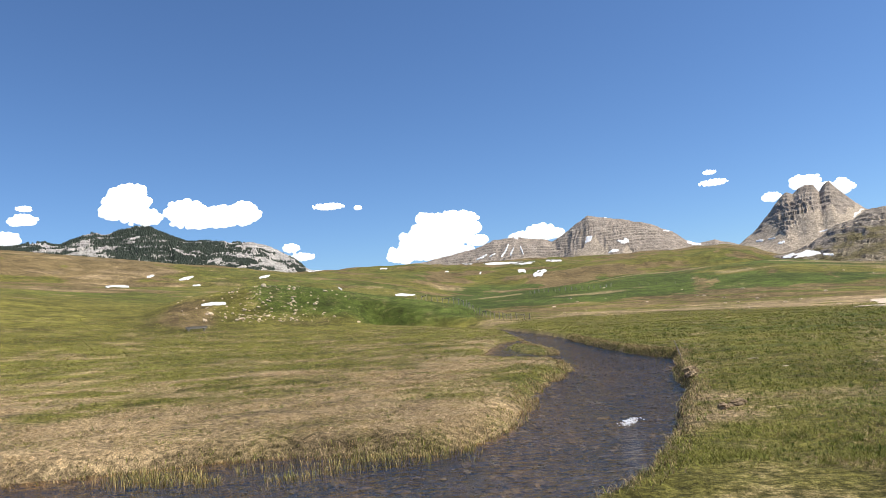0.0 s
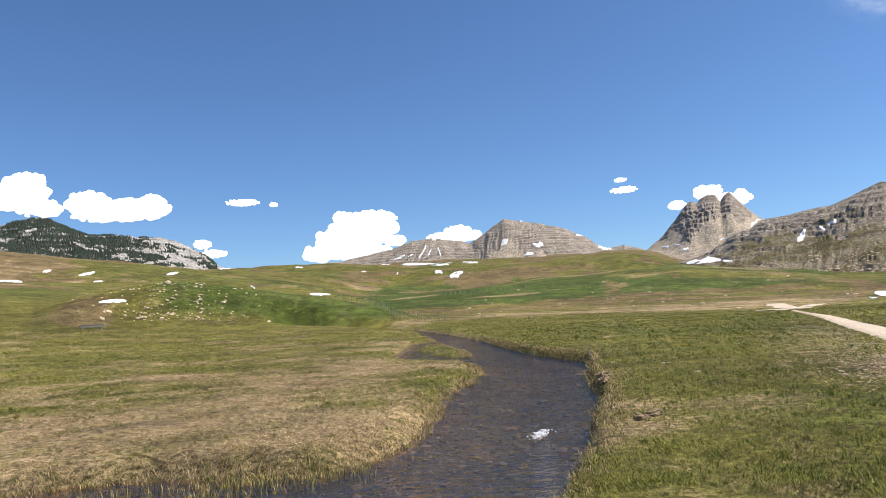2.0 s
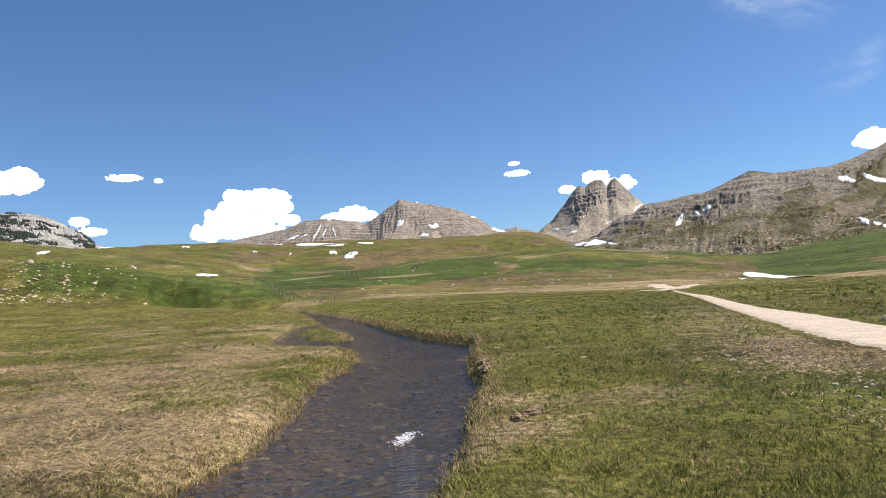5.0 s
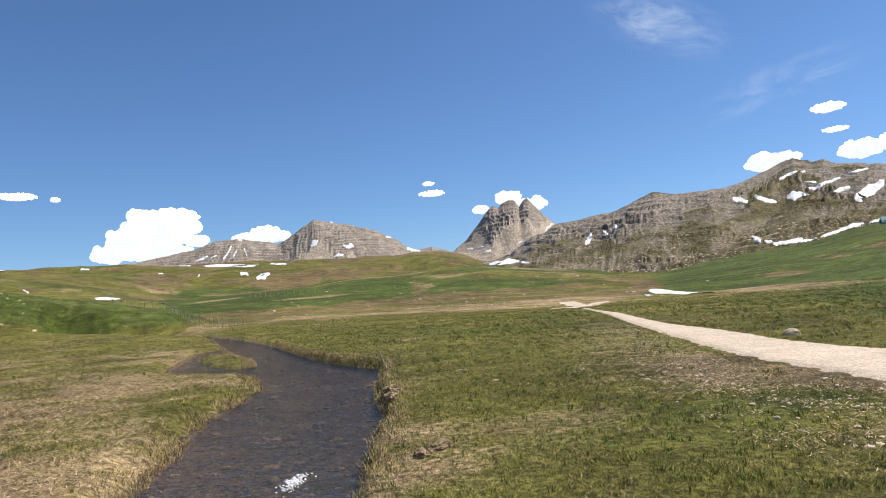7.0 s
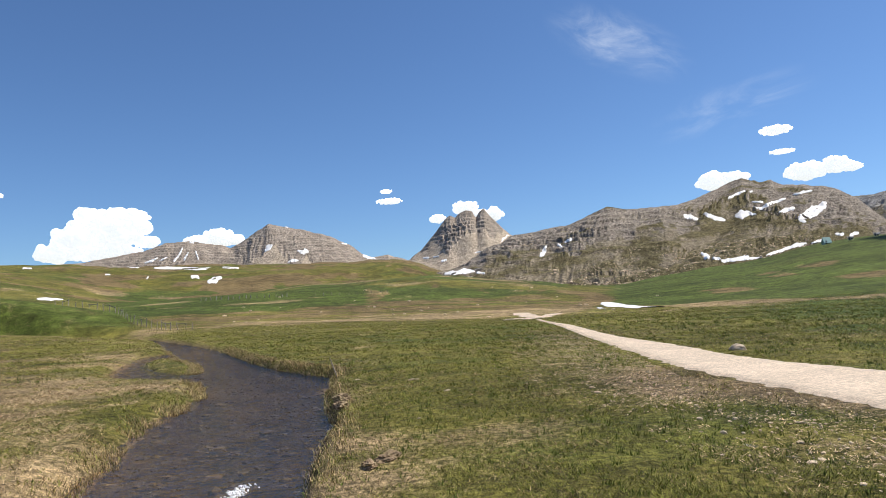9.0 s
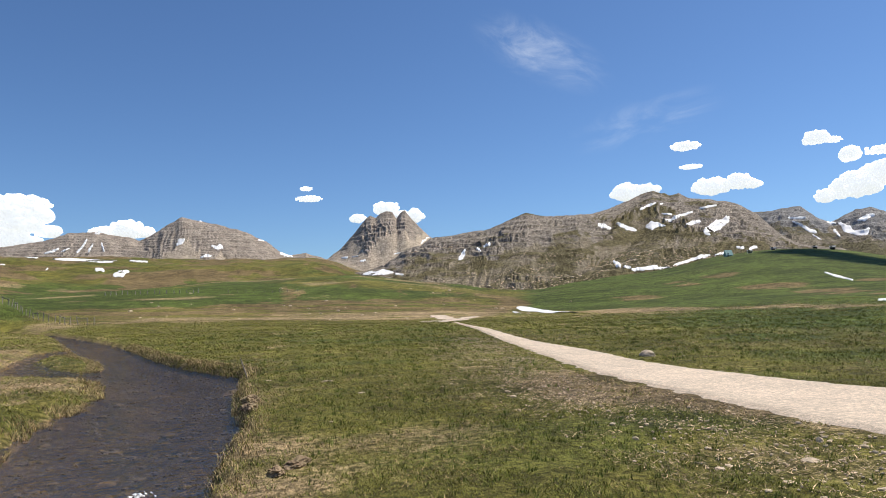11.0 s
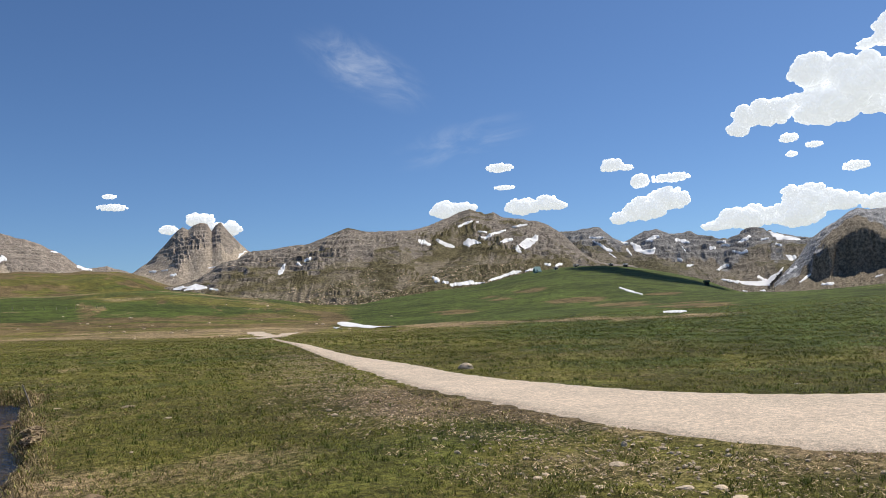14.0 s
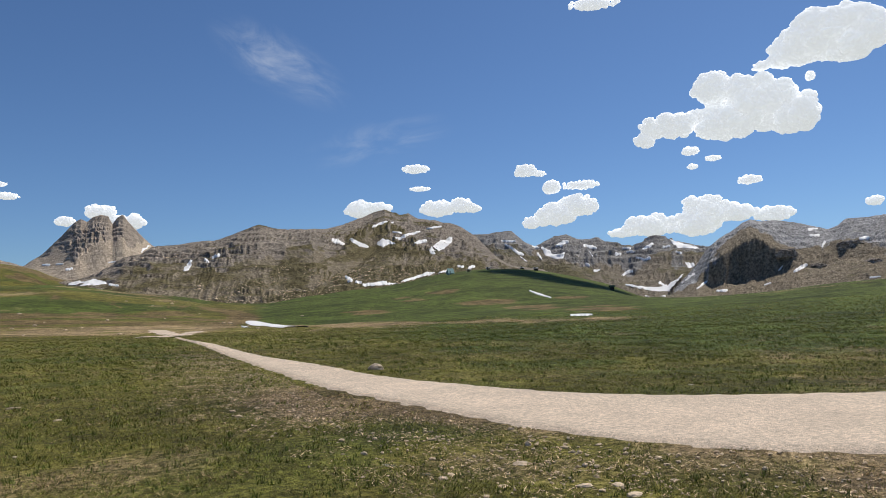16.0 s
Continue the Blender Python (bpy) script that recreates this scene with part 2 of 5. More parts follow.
# ---- materials ----
class Nodes:
    """A short way to write a node material."""

    def __init__(self, name):
        self.mat = bpy.data.materials.new(name)
        self.mat.use_nodes = True
        self.tree = self.mat.node_tree
        self.bsdf = self.tree.nodes["Principled BSDF"]
        self.pos = self.tree.nodes.new("ShaderNodeNewGeometry").outputs["Position"]

    def link(self, value, socket):
        if isinstance(value, bpy.types.NodeSocket):
            self.tree.links.new(value, socket)
        elif isinstance(value, tuple) and len(value) == 3 and socket.type == "RGBA":
            socket.default_value = (*value, 1)
        else:
            socket.default_value = value

    def noise(self, scale, detail=4.0, rough=0.55, vector=None, distort=0.0, stretch=None):
        n = self.tree.nodes.new("ShaderNodeTexNoise")
        vector = vector or self.pos
        if stretch:
            m = self.tree.nodes.new("ShaderNodeMapping")
            m.inputs["Scale"].default_value = stretch
            self.link(vector, m.inputs["Vector"])
            vector = m.outputs[0]
        self.link(vector, n.inputs["Vector"])
        n.inputs["Scale"].default_value, n.inputs["Detail"].default_value = scale, detail
        n.inputs["Roughness"].default_value, n.inputs["Distortion"].default_value = rough, distort
        return n.outputs[0]

    def cells(self, scale, feature="F1", out="Distance", vector=None):
        n = self.tree.nodes.new("ShaderNodeTexVoronoi")
        n.feature = feature
        self.link(vector or self.pos, n.inputs["Vector"])
        n.inputs["Scale"].default_value = scale
        return n.outputs[out]

    def attribute(self, name):
        n = self.tree.nodes.new("ShaderNodeAttribute")
        n.attribute_name = name
        return n.outputs["Fac"]

    def island(self):
        return self.tree.nodes.new("ShaderNodeNewGeometry").outputs["Random Per Island"]

    def each(self):
        return self.tree.nodes.new("ShaderNodeObjectInfo").outputs["Random"]

    def normal_z(self):
        s = self.tree.nodes.new("ShaderNodeSeparateXYZ")
        self.link(self.tree.nodes.new("ShaderNodeNewGeometry").outputs["Normal"], s.inputs[0])
        return s.outputs[2]

    def axis(self, i):
        s = self.tree.nodes.new("ShaderNodeSeparateXYZ")
        self.link(self.pos, s.inputs[0])
        return s.outputs[i]

    def math(self, op, a, b=0.0):
        n = self.tree.nodes.new("ShaderNodeMath")
        n.operation = op
        self.link(a, n.inputs[0])
        self.link(b, n.inputs[1])
        return n.outputs[0]

    def ramp(self, value, lo, hi, a=0.0, b=1.0):
        n = self.tree.nodes.new("ShaderNodeMapRange")
        n.interpolation_type = "SMOOTHSTEP"
        self.link(value, n.inputs[0])
        for k, v in ((1, lo), (2, hi), (3, a), (4, b)):
            self.link(v, n.inputs[k])
        return n.outputs[0]

    def mix(self, fac, a, b, blend="MIX"):
        n = self.tree.nodes.new("ShaderNodeMix")
        n.data_type, n.blend_type = "RGBA", blend
        self.link(fac, n.inputs["Factor"])
        self.link(a, n.inputs["A"])
        self.link(b, n.inputs["B"])
        return n.outputs["Result"]

    def vary(self, color, value, lo=0.7, hi=1.3, a=0.25, b=0.75):
        """color made darker and lighter by a value from 0 to 1."""
        g = self.ramp(value, a, b, lo, hi)
        c = self.tree.nodes.new("ShaderNodeCombineColor")
        for k in range(3):
            self.link(g, c.inputs[k])
        return self.mix(1.0, color, c.outputs[0], "MULTIPLY")

    def bump(self, height, strength=0.5, distance=0.05):
        n = self.tree.nodes.new("ShaderNodeBump")
        self.link(height, n.inputs["Height"])
        n.inputs["Strength"].default_value, n.inputs["Distance"].default_value = strength, distance
        self.tree.links.new(n.outputs[0], self.bsdf.inputs["Normal"])

    def done(self, color, rough=0.9, specular=0.3):
        self.link(color, self.bsdf.inputs["Base Color"])
        self.link(rough, self.bsdf.inputs["Roughness"])
        self.bsdf.inputs["Specular IOR Level"].default_value = specular
        return self.mat


GREEN, LUSH, STRAW, BROWN, SOIL = (0.146, 0.132, 0.029), (0.074, 0.097, 0.018), (0.315, 0.230, 0.122), (0.178, 0.128, 0.056), (0.135, 0.098, 0.056)


def meadow_material():
    n = Nodes("meadow")
    big, mid = n.noise(0.09, 5), n.noise(0.9, 5, 0.65)
    fine, blades = n.noise(9.0, 4, 0.7), n.noise(45.0, 3, 0.7, stretch=(1, 1, 0.4))
    far = n.noise(0.012, 6, 0.6)
    wobble = n.math("ADD", n.math("MULTIPLY", n.math("SUBTRACT", mid, 0.5), 0.9), n.math("MULTIPLY", n.math("SUBTRACT", fine, 0.5), 0.8))
    dry = n.math("ADD", n.attribute("dry"), wobble)
    lush = n.math("ADD", n.attribute("lush"), n.math("MULTIPLY", n.math("SUBTRACT", far, 0.5), 1.1))
    brown = n.math("ADD", n.attribute("brown"), n.math("ADD", n.math("MULTIPLY", n.math("SUBTRACT", big, 0.5), 0.7), n.math("MULTIPLY", n.math("SUBTRACT", far, 0.5), 0.5)))
    c = n.mix(n.ramp(lush, 0.3, 0.65), GREEN, LUSH)
    c = n.mix(n.ramp(brown, 0.35, 0.65), c, BROWN)
    c = n.mix(n.ramp(dry, 0.3, 0.85), c, STRAW)
    c = n.mix(n.ramp(n.attribute("soil"), 0.35, 0.75), c, SOIL)
    stones = n.ramp(n.cells(1.1), 0.10, 0.04)
    c = n.mix(n.math("MULTIPLY", stones, n.attribute("stony")), c, (0.50, 0.47, 0.42))
    c = n.vary(c, blades, 0.4, 1.6)
    c = n.vary(c, fine, 0.5, 1.5, 0.36, 0.64)
    c = n.vary(c, n.noise(0.25, 4, 0.6), 0.82, 1.18)
    c = n.vary(c, n.noise(0.035, 6, 0.68, stretch=(1, 0.5, 1)), 0.66, 1.28)
    c = n.vary(c, n.noise(0.11, 8, 0.8), 0.66, 1.34, 0.36, 0.64)
    c = n.vary(c, n.noise(0.6, 8, 0.8), 0.62, 1.4, 0.36, 0.64)
    n.bump(n.math("ADD", fine, n.math("MULTIPLY", blades, 0.5)), 0.9, 0.06)
    return n.done(c, 0.95, 0.15)


def blade_material(name, green, straw):
    n = Nodes(name)
    r = n.island()
    c = n.mix(n.ramp(n.attribute("dry"), 0.0, 1.0), green, straw)
    c = n.vary(c, r, 0.55, 1.6)
    n.bsdf.inputs["Subsurface Weight"].default_value = 0.0
    return n.done(c, 0.75, 0.25)


def rock_material(name, rock, scree, plant, veg=0.5, strata=0.06, scale=0.02, grain=1.0):
    """Bare rock in beds where it is steep, scree where the slope eases, thin turf on ledges."""
    n = Nodes(name)
    z = n.axis(2)
    warp = n.noise(scale * 0.6, 5, 0.6)
    bed = n.math("ADD", n.math("MULTIPLY", z, strata), n.math("MULTIPLY", warp, 1.6))
    comb = n.tree.nodes.new("ShaderNodeCombineXYZ")
    n.link(bed, comb.inputs[2])
    layer = n.noise(2.2, 5, 0.7, vector=comb.outputs[0])
    blotch, grit, fine = n.noise(scale * 2.2, 6, 0.65), n.noise(scale * 9, 6, 0.75), n.noise(scale * 30, 4, 0.75)
    c = n.vary(rock, layer, 0.80, 1.14, 0.36, 0.64)
    c = n.vary(c, blotch, 0.7, 1.3)
    flat = n.normal_z()
    s = n.math("ADD", n.attribute("scree"), n.math("MULTIPLY", n.math("SUBTRACT", blotch, 0.5), 0.9))
    c = n.mix(n.ramp(s, 0.4, 0.65), c, n.vary(scree, grit, 0.8, 1.15))
    v = n.math("ADD", n.math("MULTIPLY", n.attribute("turf"), veg * 2), n.math("SUBTRACT", n.noise(scale * 1.6, 8, 0.75), 0.75))
    v = n.math("ADD", v, n.math("MULTIPLY", n.math("SUBTRACT", flat, 0.8), 0.9))
    v = n.math("ADD", v, n.math("MULTIPLY", n.math("SUBTRACT", grit, 0.5), 0.9))
    c = n.mix(n.ramp(v, 0.05, 0.3), c, n.vary(plant, blotch, 0.65, 1.3))
    c = n.vary(c, grit, 1 - 0.5 * grain, 1 + 0.5 * grain, 0.34, 0.66)
    c = n.vary(c, fine, 1 - 0.4 * grain, 1 + 0.4 * grain, 0.36, 0.64)
    n.bump(n.math("ADD", n.math("ADD", grit, n.math("MULTIPLY", layer, 0.4)), n.math("MULTIPLY", fine, 0.35)), 0.9, 0.05 / scale)
    return n.done(c, 0.95, 0.1)


def speckled(name, color, fine=40.0, lo=0.7, hi=1.3, rough=0.9, bump=0.4, dist=0.01, second=None):
    n = Nodes(name)
    a, b = n.noise(fine, 4, 0.7), n.noise(fine / 9, 5, 0.6)
    c = n.vary(n.vary(color, a, lo, hi), b, (1 + lo) / 2, (1 + hi) / 2)
    if second:
        c = n.mix(n.ramp(n.noise(fine / 5, 5, 0.7), 0.5, 0.62), c, second)
    c = n.vary(c, n.each(), 0.85, 1.15)
    n.bump(n.math("ADD", a, b), bump, dist)
    return n.done(c, rough, 0.25)


def gravel_material():
    n = Nodes("pale_gravel")
    grain, cell, big = n.noise(70, 4, 0.75), n.cells(38), n.noise(0.35, 5, 0.6)
    track = n.noise(1.2, 4, 0.6)
    c = n.mix(n.ramp(big, 0.35, 0.7), (0.74, 0.60, 0.455), (0.68, 0.555, 0.42))
    c = n.vary(c, grain, 0.70, 1.2, 0.35, 0.65)
    c = n.vary(c, n.noise(14, 4, 0.7), 0.78, 1.14, 0.35, 0.65)
    c = n.vary(c, n.ramp(cell, 0.0, 0.7), 0.85, 1.08)
    c = n.vary(c, track, 0.90, 1.06)
    n.bump(n.math("ADD", grain, cell), 0.6, 0.012)
    return n.done(c, 0.95, 0.2)


def water_material():
    """A thin clear sheet: the bed shows through it and the sky glints on its ripples."""
    n = Nodes("stream_water")
    t = n.tree
    r1 = n.noise(5.0, 2, 0.5, distort=0.8, stretch=(0.6, 1.0, 1))
    r2 = n.noise(16.0, 3, 0.6, distort=0.3, stretch=(0.6, 1.0, 1))
    bump = t.nodes.new("ShaderNodeBump")
    n.link(n.math("ADD", r1, n.math("MULTIPLY", r2, 0.4)), bump.inputs["Height"])
    bump.inputs["Strength"].default_value, bump.inputs["Distance"].default_value = 1.0, 0.07
    gloss, clear, mix, fres = (t.nodes.new(k) for k in ("ShaderNodeBsdfGlossy", "ShaderNodeBsdfTransparent", "ShaderNodeMixShader", "ShaderNodeFresnel"))
    gloss.inputs["Roughness"].default_value = 0.06
    gloss.inputs["Color"].default_value = (1.0, 0.93, 0.80, 1)
    clear.inputs["Color"].default_value = (0.70, 0.60, 0.45, 1)
    fres.inputs["IOR"].default_value = 1.33
    for q in (gloss, fres):
        t.links.new(bump.outputs[0], q.inputs["Normal"])
    t.links.new(n.math("MULTIPLY", fres.outputs[0], 0.33), mix.inputs[0])
    t.links.new(clear.outputs[0], mix.inputs[1])
    t.links.new(gloss.outputs[0], mix.inputs[2])
    t.links.new(mix.outputs[0], t.nodes["Material Output"].inputs["Surface"])
    return n.mat


def snow_material():
    n = Nodes("old_snow")
    a, b = n.noise(0.6, 5, 0.65), n.noise(0.08, 4)
    c = n.mix(n.ramp(a, 0.5, 0.8), (0.93, 0.92, 0.90), (0.84, 0.81, 0.76))
    n.bump(n.math("ADD", a, b), 0.3, 0.3)
    return n.done(c, 0.7, 0.3)


def cloud_material():
    n = Nodes("cloud")
    b = n.bsdf.inputs
    b["Subsurface Weight"].default_value, b["Subsurface Scale"].default_value = 1.0, 90.0
    b["Subsurface Radius"].default_value = (1.0, 1.0, 1.0)
    # own glow added in place of sunlight scattered through the cloud, whitens shaded sides
    b["Emission Color"].default_value, b["Emission Strength"].default_value = (0.93, 0.965, 1.0, 1), 0.90
    return n.done((0.40, 0.41, 0.42), 1.0, 0.0)


M_MEADOW = meadow_material()
M_BLADE = blade_material("grass_blades", (0.222, 0.230, 0.037), (0.425, 0.305, 0.16))
M_TUFT = blade_material("tuft_blades", (0.140, 0.178, 0.032), (0.26, 0.23, 0.07))
M_LITTER = blade_material("straw_litter", (0.28, 0.19, 0.09), (0.60, 0.45, 0.26))
M_REED = blade_material("reed_blades", (0.27, 0.25, 0.07), (0.44, 0.32, 0.13))
M_GRAVEL = gravel_material()
M_WATER = water_material()
M_SNOW = snow_material()
M_CLOUD = cloud_material()
M_STONE = speckled("limestone", (0.74, 0.585, 0.41), 45, 0.75, 1.25, second=(0.56, 0.45, 0.32))
M_PEBBLE = speckled("pebbles", (0.84, 0.655, 0.44), 60)
M_BEDSTONE = speckled("bed_stones", (0.17, 0.125, 0.075), 9, 0.25, 2.2, 0.5)
M_FLAT = speckled("flat_pale_stone", (0.46, 0.37, 0.25), 40)
M_CLOD = speckled("turf_clod", (0.31, 0.22, 0.13), 35, 0.5, 1.5, second=(0.46, 0.35, 0.19), dist=0.03)
M_WOOD = speckled("weathered_wood", (0.36, 0.32, 0.27), 30, 0.7, 1.25)
M_DARKWOOD = speckled("dark_wood", (0.06, 0.055, 0.05), 20, 0.7, 1.3)
M_WHITEWALL = speckled("white_render", (0.74, 0.72, 0.67), 8, 0.9, 1.08)
M_CREAM = speckled("cream_wall", (0.66, 0.60, 0.46), 8, 0.9, 1.08)
M_GREENWALL = speckled("green_paint", (0.045, 0.085, 0.05), 8, 0.8, 1.2)
M_TEAL = speckled("teal_metal_roof", (0.24, 0.40, 0.37), 6, 0.85, 1.15, 0.5)
M_GREYROOF = speckled("grey_roof", (0.30, 0.30, 0.29), 6, 0.85, 1.15)
M_DARK = speckled("dark_opening", (0.02, 0.02, 0.02), 10)
M_FOLIAGE = speckled("spruce_needles", (0.050, 0.062, 0.045), 0.4, 0.6, 1.5)
M_CRAG = rock_material("bare_limestone", (0.36, 0.31, 0.255), (0.33, 0.28, 0.22), (0.165, 0.134, 0.076), 0.1, 0.05, 0.05)
M_ROCK_GREY = rock_material("grey_limestone", (0.345, 0.29, 0.235), (0.47, 0.385, 0.29), (0.15, 0.14, 0.075), 0.22, 0.10, 0.012, 0.55)
M_ROCK_OLIVE = rock_material("turfy_limestone", (0.275, 0.235, 0.19), (0.245, 0.205, 0.145), (0.135, 0.114, 0.058), 0.50, 0.05, 0.03)
M_ROCK_BLUE = rock_material("pale_limestone", (0.265, 0.252, 0.235), (0.225, 0.192, 0.145), (0.135, 0.118, 0.066), 0.36, 0.04, 0.022)
M_ROCK_DOME = rock_material("blue_grey_limestone", (0.34, 0.335, 0.33), (0.235, 0.195, 0.14), (0.135, 0.115, 0.062), 0.16, 0.04, 0.03)
M_ROCK_WHITE = rock_material("white_limestone", (0.40, 0.375, 0.34), (0.42, 0.395, 0.35), (0.10, 0.11, 0.05), 0.25, 0.05, 0.02)

# ---- ground ----
def window(x, a, b, soft):
    return smooth(a - soft, a + soft, x) * (1 - smooth(b - soft, b + soft, x))


def meadow_zones(x, y):
    """How dry, lush, brown, bare and stony the meadow is at a place, each from 0 to 1."""
    az, r = heading(x, y)
    lr = np.log(np.maximum(r, 1))
    near = r < 115
    ds, dr, di = np.full(x.shape, 50.0), np.full(x.shape, 50.0), np.full(x.shape, 50.0)
    ds[near] = stream_distance(x[near], y[near])
    dr[near] = polygon_distance(x[near], y[near], ROAD)
    di[near] = polygon_distance(x[near], y[near], ISLAND_P)
    west = smooth(4.0, 1.0, x - np.interp(y, [5, 10, 20, 35, 90], [-6, 1.5, 4, 5, 6]))
    patch = fbm(x * 0.35, y * 0.35, 4, 61)
    bands = 0.3 * fbm(az * 0.2, lr * 7.0, 5, 63) + 0.9 * fbm(x / 60 + 3, y / 60, 6, 67, 0.65)
    bands2 = 0.5 * fbm(az * 0.1 + 9, lr * 14.0, 4, 64) + 0.6 * fbm(x / 26, y / 26, 5, 68, 0.65)
    streak = fbm(az * 0.22 + 3, lr * 26.0, 5, 69, 0.6)
    # how high a place stands over the eye, in degrees, with wavering borders
    rise = np.degrees(np.arctan2(hills(x, y) - EYE_HEIGHT, r)) + 0.22 * fbm(az * 0.4, lr * 5.0, 4, 70)
    # the near meadow: straw on the west bank, greener to the east
    dry = west * (0.62 * smooth(19, 11, y) + 0.20 * window(r, 12, 34, 9) + 0.10) + 0.16
    dry = dry + 0.75 * patch * (1 - smooth(60, 140, r)) - 0.1 * smooth(0, 1, -west)
    dry = np.maximum(dry, 0.75 * np.exp(-np.abs(ds) / 0.45) * (0.55 + 0.9 * west * 0.5))
    dry = np.maximum(dry, 1.0 * np.exp(-(np.maximum(dr - 0.8, 0) / 1.5) ** 2) * (dr > -0.6) * (x < 11.5 + np.maximum(0, y - 14) * 0.6) * (0.8 + 1.2 * patch) * (0.25 + 0.75 * smooth(19, 12, y)))
    dry = np.maximum(dry, 0.9 * np.exp(-((x - 1.6) / 2.0) ** 2 - ((y - 44) / 5.0) ** 2))
    far = smooth(80, 110, r)
    dry = dry - 0.10 * window(r, 30, 85, 10) * (1 - west)
    dry = dry + far * window(az, 2, 36, 3) * window(rise, -1.15, -0.42, 0.14) * (0.75 + 1.6 * streak) + 0.5 * smooth(0.16, 0.42, bands2) * window(r, 130, 700, 25) * (1 - 0.7 * window(az, 40, 70, 4))
    dry = dry + 0.65 * window(r, 60, 260, 20) * window(az, 42, 68, 2) * window(rise, -1.0, -0.72, 0.10) + 0.5 * window(az, 38, 50, 3) * window(rise, -1.3, -0.7, 0.2) * smooth(0.0, 0.3, streak)
    lush = 0.15 + 0.22 * smooth(85, 170, r) + 0.55 * smooth(2, 18, dr) * smooth(36, 56, az) + 0.06 * (1 - west) * smooth(3.0, 6.0, ds) * (1 - smooth(40, 80, r))
    lush = lush + far * window(az, 1, 21, 2) * window(rise, 0.55, 2.3, 0.2) * (0.75 + 0.8 * bands) + far * window(az, 19, 34, 2) * window(rise, 0.7, 2.5, 0.25) * (0.45 + 1.5 * bands)
    lush = lush + 0.85 * window(az, 40, 72, 3) * window(rise, -0.55, 3.6, 0.15) * far + 0.6 * window(az, -16, 3, 2) * window(r, 100, 150, 10)
    lush = lush + 0.35 * smooth(0.0, 0.3, fbm(x * 0.2, y * 0.2, 3, 66)) * (1 - smooth(40, 80, r))
    brown = far * (0.66 * window(az, 15, 37, 2.5) * window(rise, -0.42, 0.62, 0.15) + 0.5 * window(az, 2, 16, 2) * window(rise, -0.35, 0.5, 0.15)) * (0.8 + 2.0 * streak + 0.8 * bands2)
    brown = brown + far * window(az, 19, 36, 2) * window(rise, 0.7, 2.6, 0.2) * 0.55 * smooth(-0.05, 0.4, fbm(az * 0.45, rise * 0.9, 5, 71, 0.7))
    brown = brown + 0.7 * window(r, 480, 1700, 60) * smooth(-0.15, 0.2, bands) * (1 - window(az, 38, 66, 2)) + 0.15 * smooth(60, 130, r)
    brown = brown + 0.85 * window(r, 220, 1250, 120) * window(az, -60, -21, 2.5) * smooth(-0.2, 0.2, bands2)
    for a, e, w in ((50.6, 1.1, 1.5), (56.5, 0.7, 2.2), (60.3, 0.2, 2.0), (47.0, 0.2, 1.6), (53.5, 1.6, 1.4), (63.5, 0.9, 1.2), (65.5, -0.1, 2.5)):
        brown = brown + 1.0 * far * np.exp(-((az - a) / w) ** 2 - ((rise - e) / 0.20) ** 2) * (0.8 + 1.6 * streak)
    brown = brown + 0.8 * np.exp(-((az + 21) / 2.6) ** 2 - ((r - 100) / 12) ** 2)
    ravine = np.exp(-((az - 36.5 - 1.2 * np.sin(r / 30)) / 1.1) ** 2) * window(r, 150, 330, 25)
    brown = brown + 0.9 * ravine
    soil = np.where(near, smooth(0.02, -0.10, ds) * 1.0, 0)
    stony = 0.9 * np.exp(-((dr - 1.6) / 1.3) ** 2) * (dr > 0) * (az > 35) + 0.5 * window(r, 260, 900, 60) * window(az, 20, 40, 3) + 0.8 * window(r, 92, 122, 6) * window(az, -20, -8, 2)
    stony = stony + 0.8 * ravine
    dry = np.where(di < 0.3, 0.35, dry)
    return [np.clip(v, 0, 1) for v in (dry, lush, brown, soil, stony)]


def set_attribute(ob, name, values):
    ob.data.attributes.new(name, "FLOAT", "POINT").data.foreach_set("value", np.ascontiguousarray(values, np.float32))


azs = np.radians(np.r_[np.arange(-180, -40, 3.0), np.arange(-40, 95, 0.25), np.arange(95, 180, 3.0)])
rs = np.exp(np.arange(math.log(1.0), math.log(4700), 0.0185))
RR, AA = np.meshgrid(rs, azs, indexing="ij")
gx, gy = (CX + RR * np.sin(AA)).ravel(), (CY + RR * np.cos(AA)).ravel()
gz = ground_z(gx, gy)
ground = link_mesh("ground", np.stack([gx, gy, gz], 1), grid_faces(len(rs), len(azs), True)[:, ::-1], M_MEADOW)
for key, values in zip(("dry", "lush", "brown", "soil", "stony"), meadow_zones(gx, gy)):
    set_attribute(ground, key, values)
tagged(ground, "green and straw-coloured alpine meadow rolling up to hills", "meadow", kind="structure")
# the trodden spot under the eye's start
hub = link_mesh("ground_patch", [(CX + 1.3 * math.sin(a), CY + 1.3 * math.cos(a), -0.03) for a in np.linspace(0, 2 * math.pi, 24, endpoint=False)], [list(range(24))[::-1]], M_MEADOW)
tagged(hub, "trodden meadow grass beside the stream", "meadow", kind="structure")


# ---- water ----
def even(p, n):
    s = np.r_[0, np.cumsum(np.hypot(*np.diff(p, axis=0).T))]
    u = np.linspace(0, s[-1], n)
    return np.stack([np.interp(u, s, p[:, 0]), np.interp(u, s, p[:, 1])], 1)


def ragged(p, amount, seed):
    d = np.gradient(p, axis=0)
    d = np.stack([-d[:, 1], d[:, 0]], 1) / np.hypot(*d.T)[:, None]
    return p + d * (amount * fbm(p[:, 0] * 1.4 + seed, p[:, 1] * 1.4, 4, seed, 0.6))[:, None]


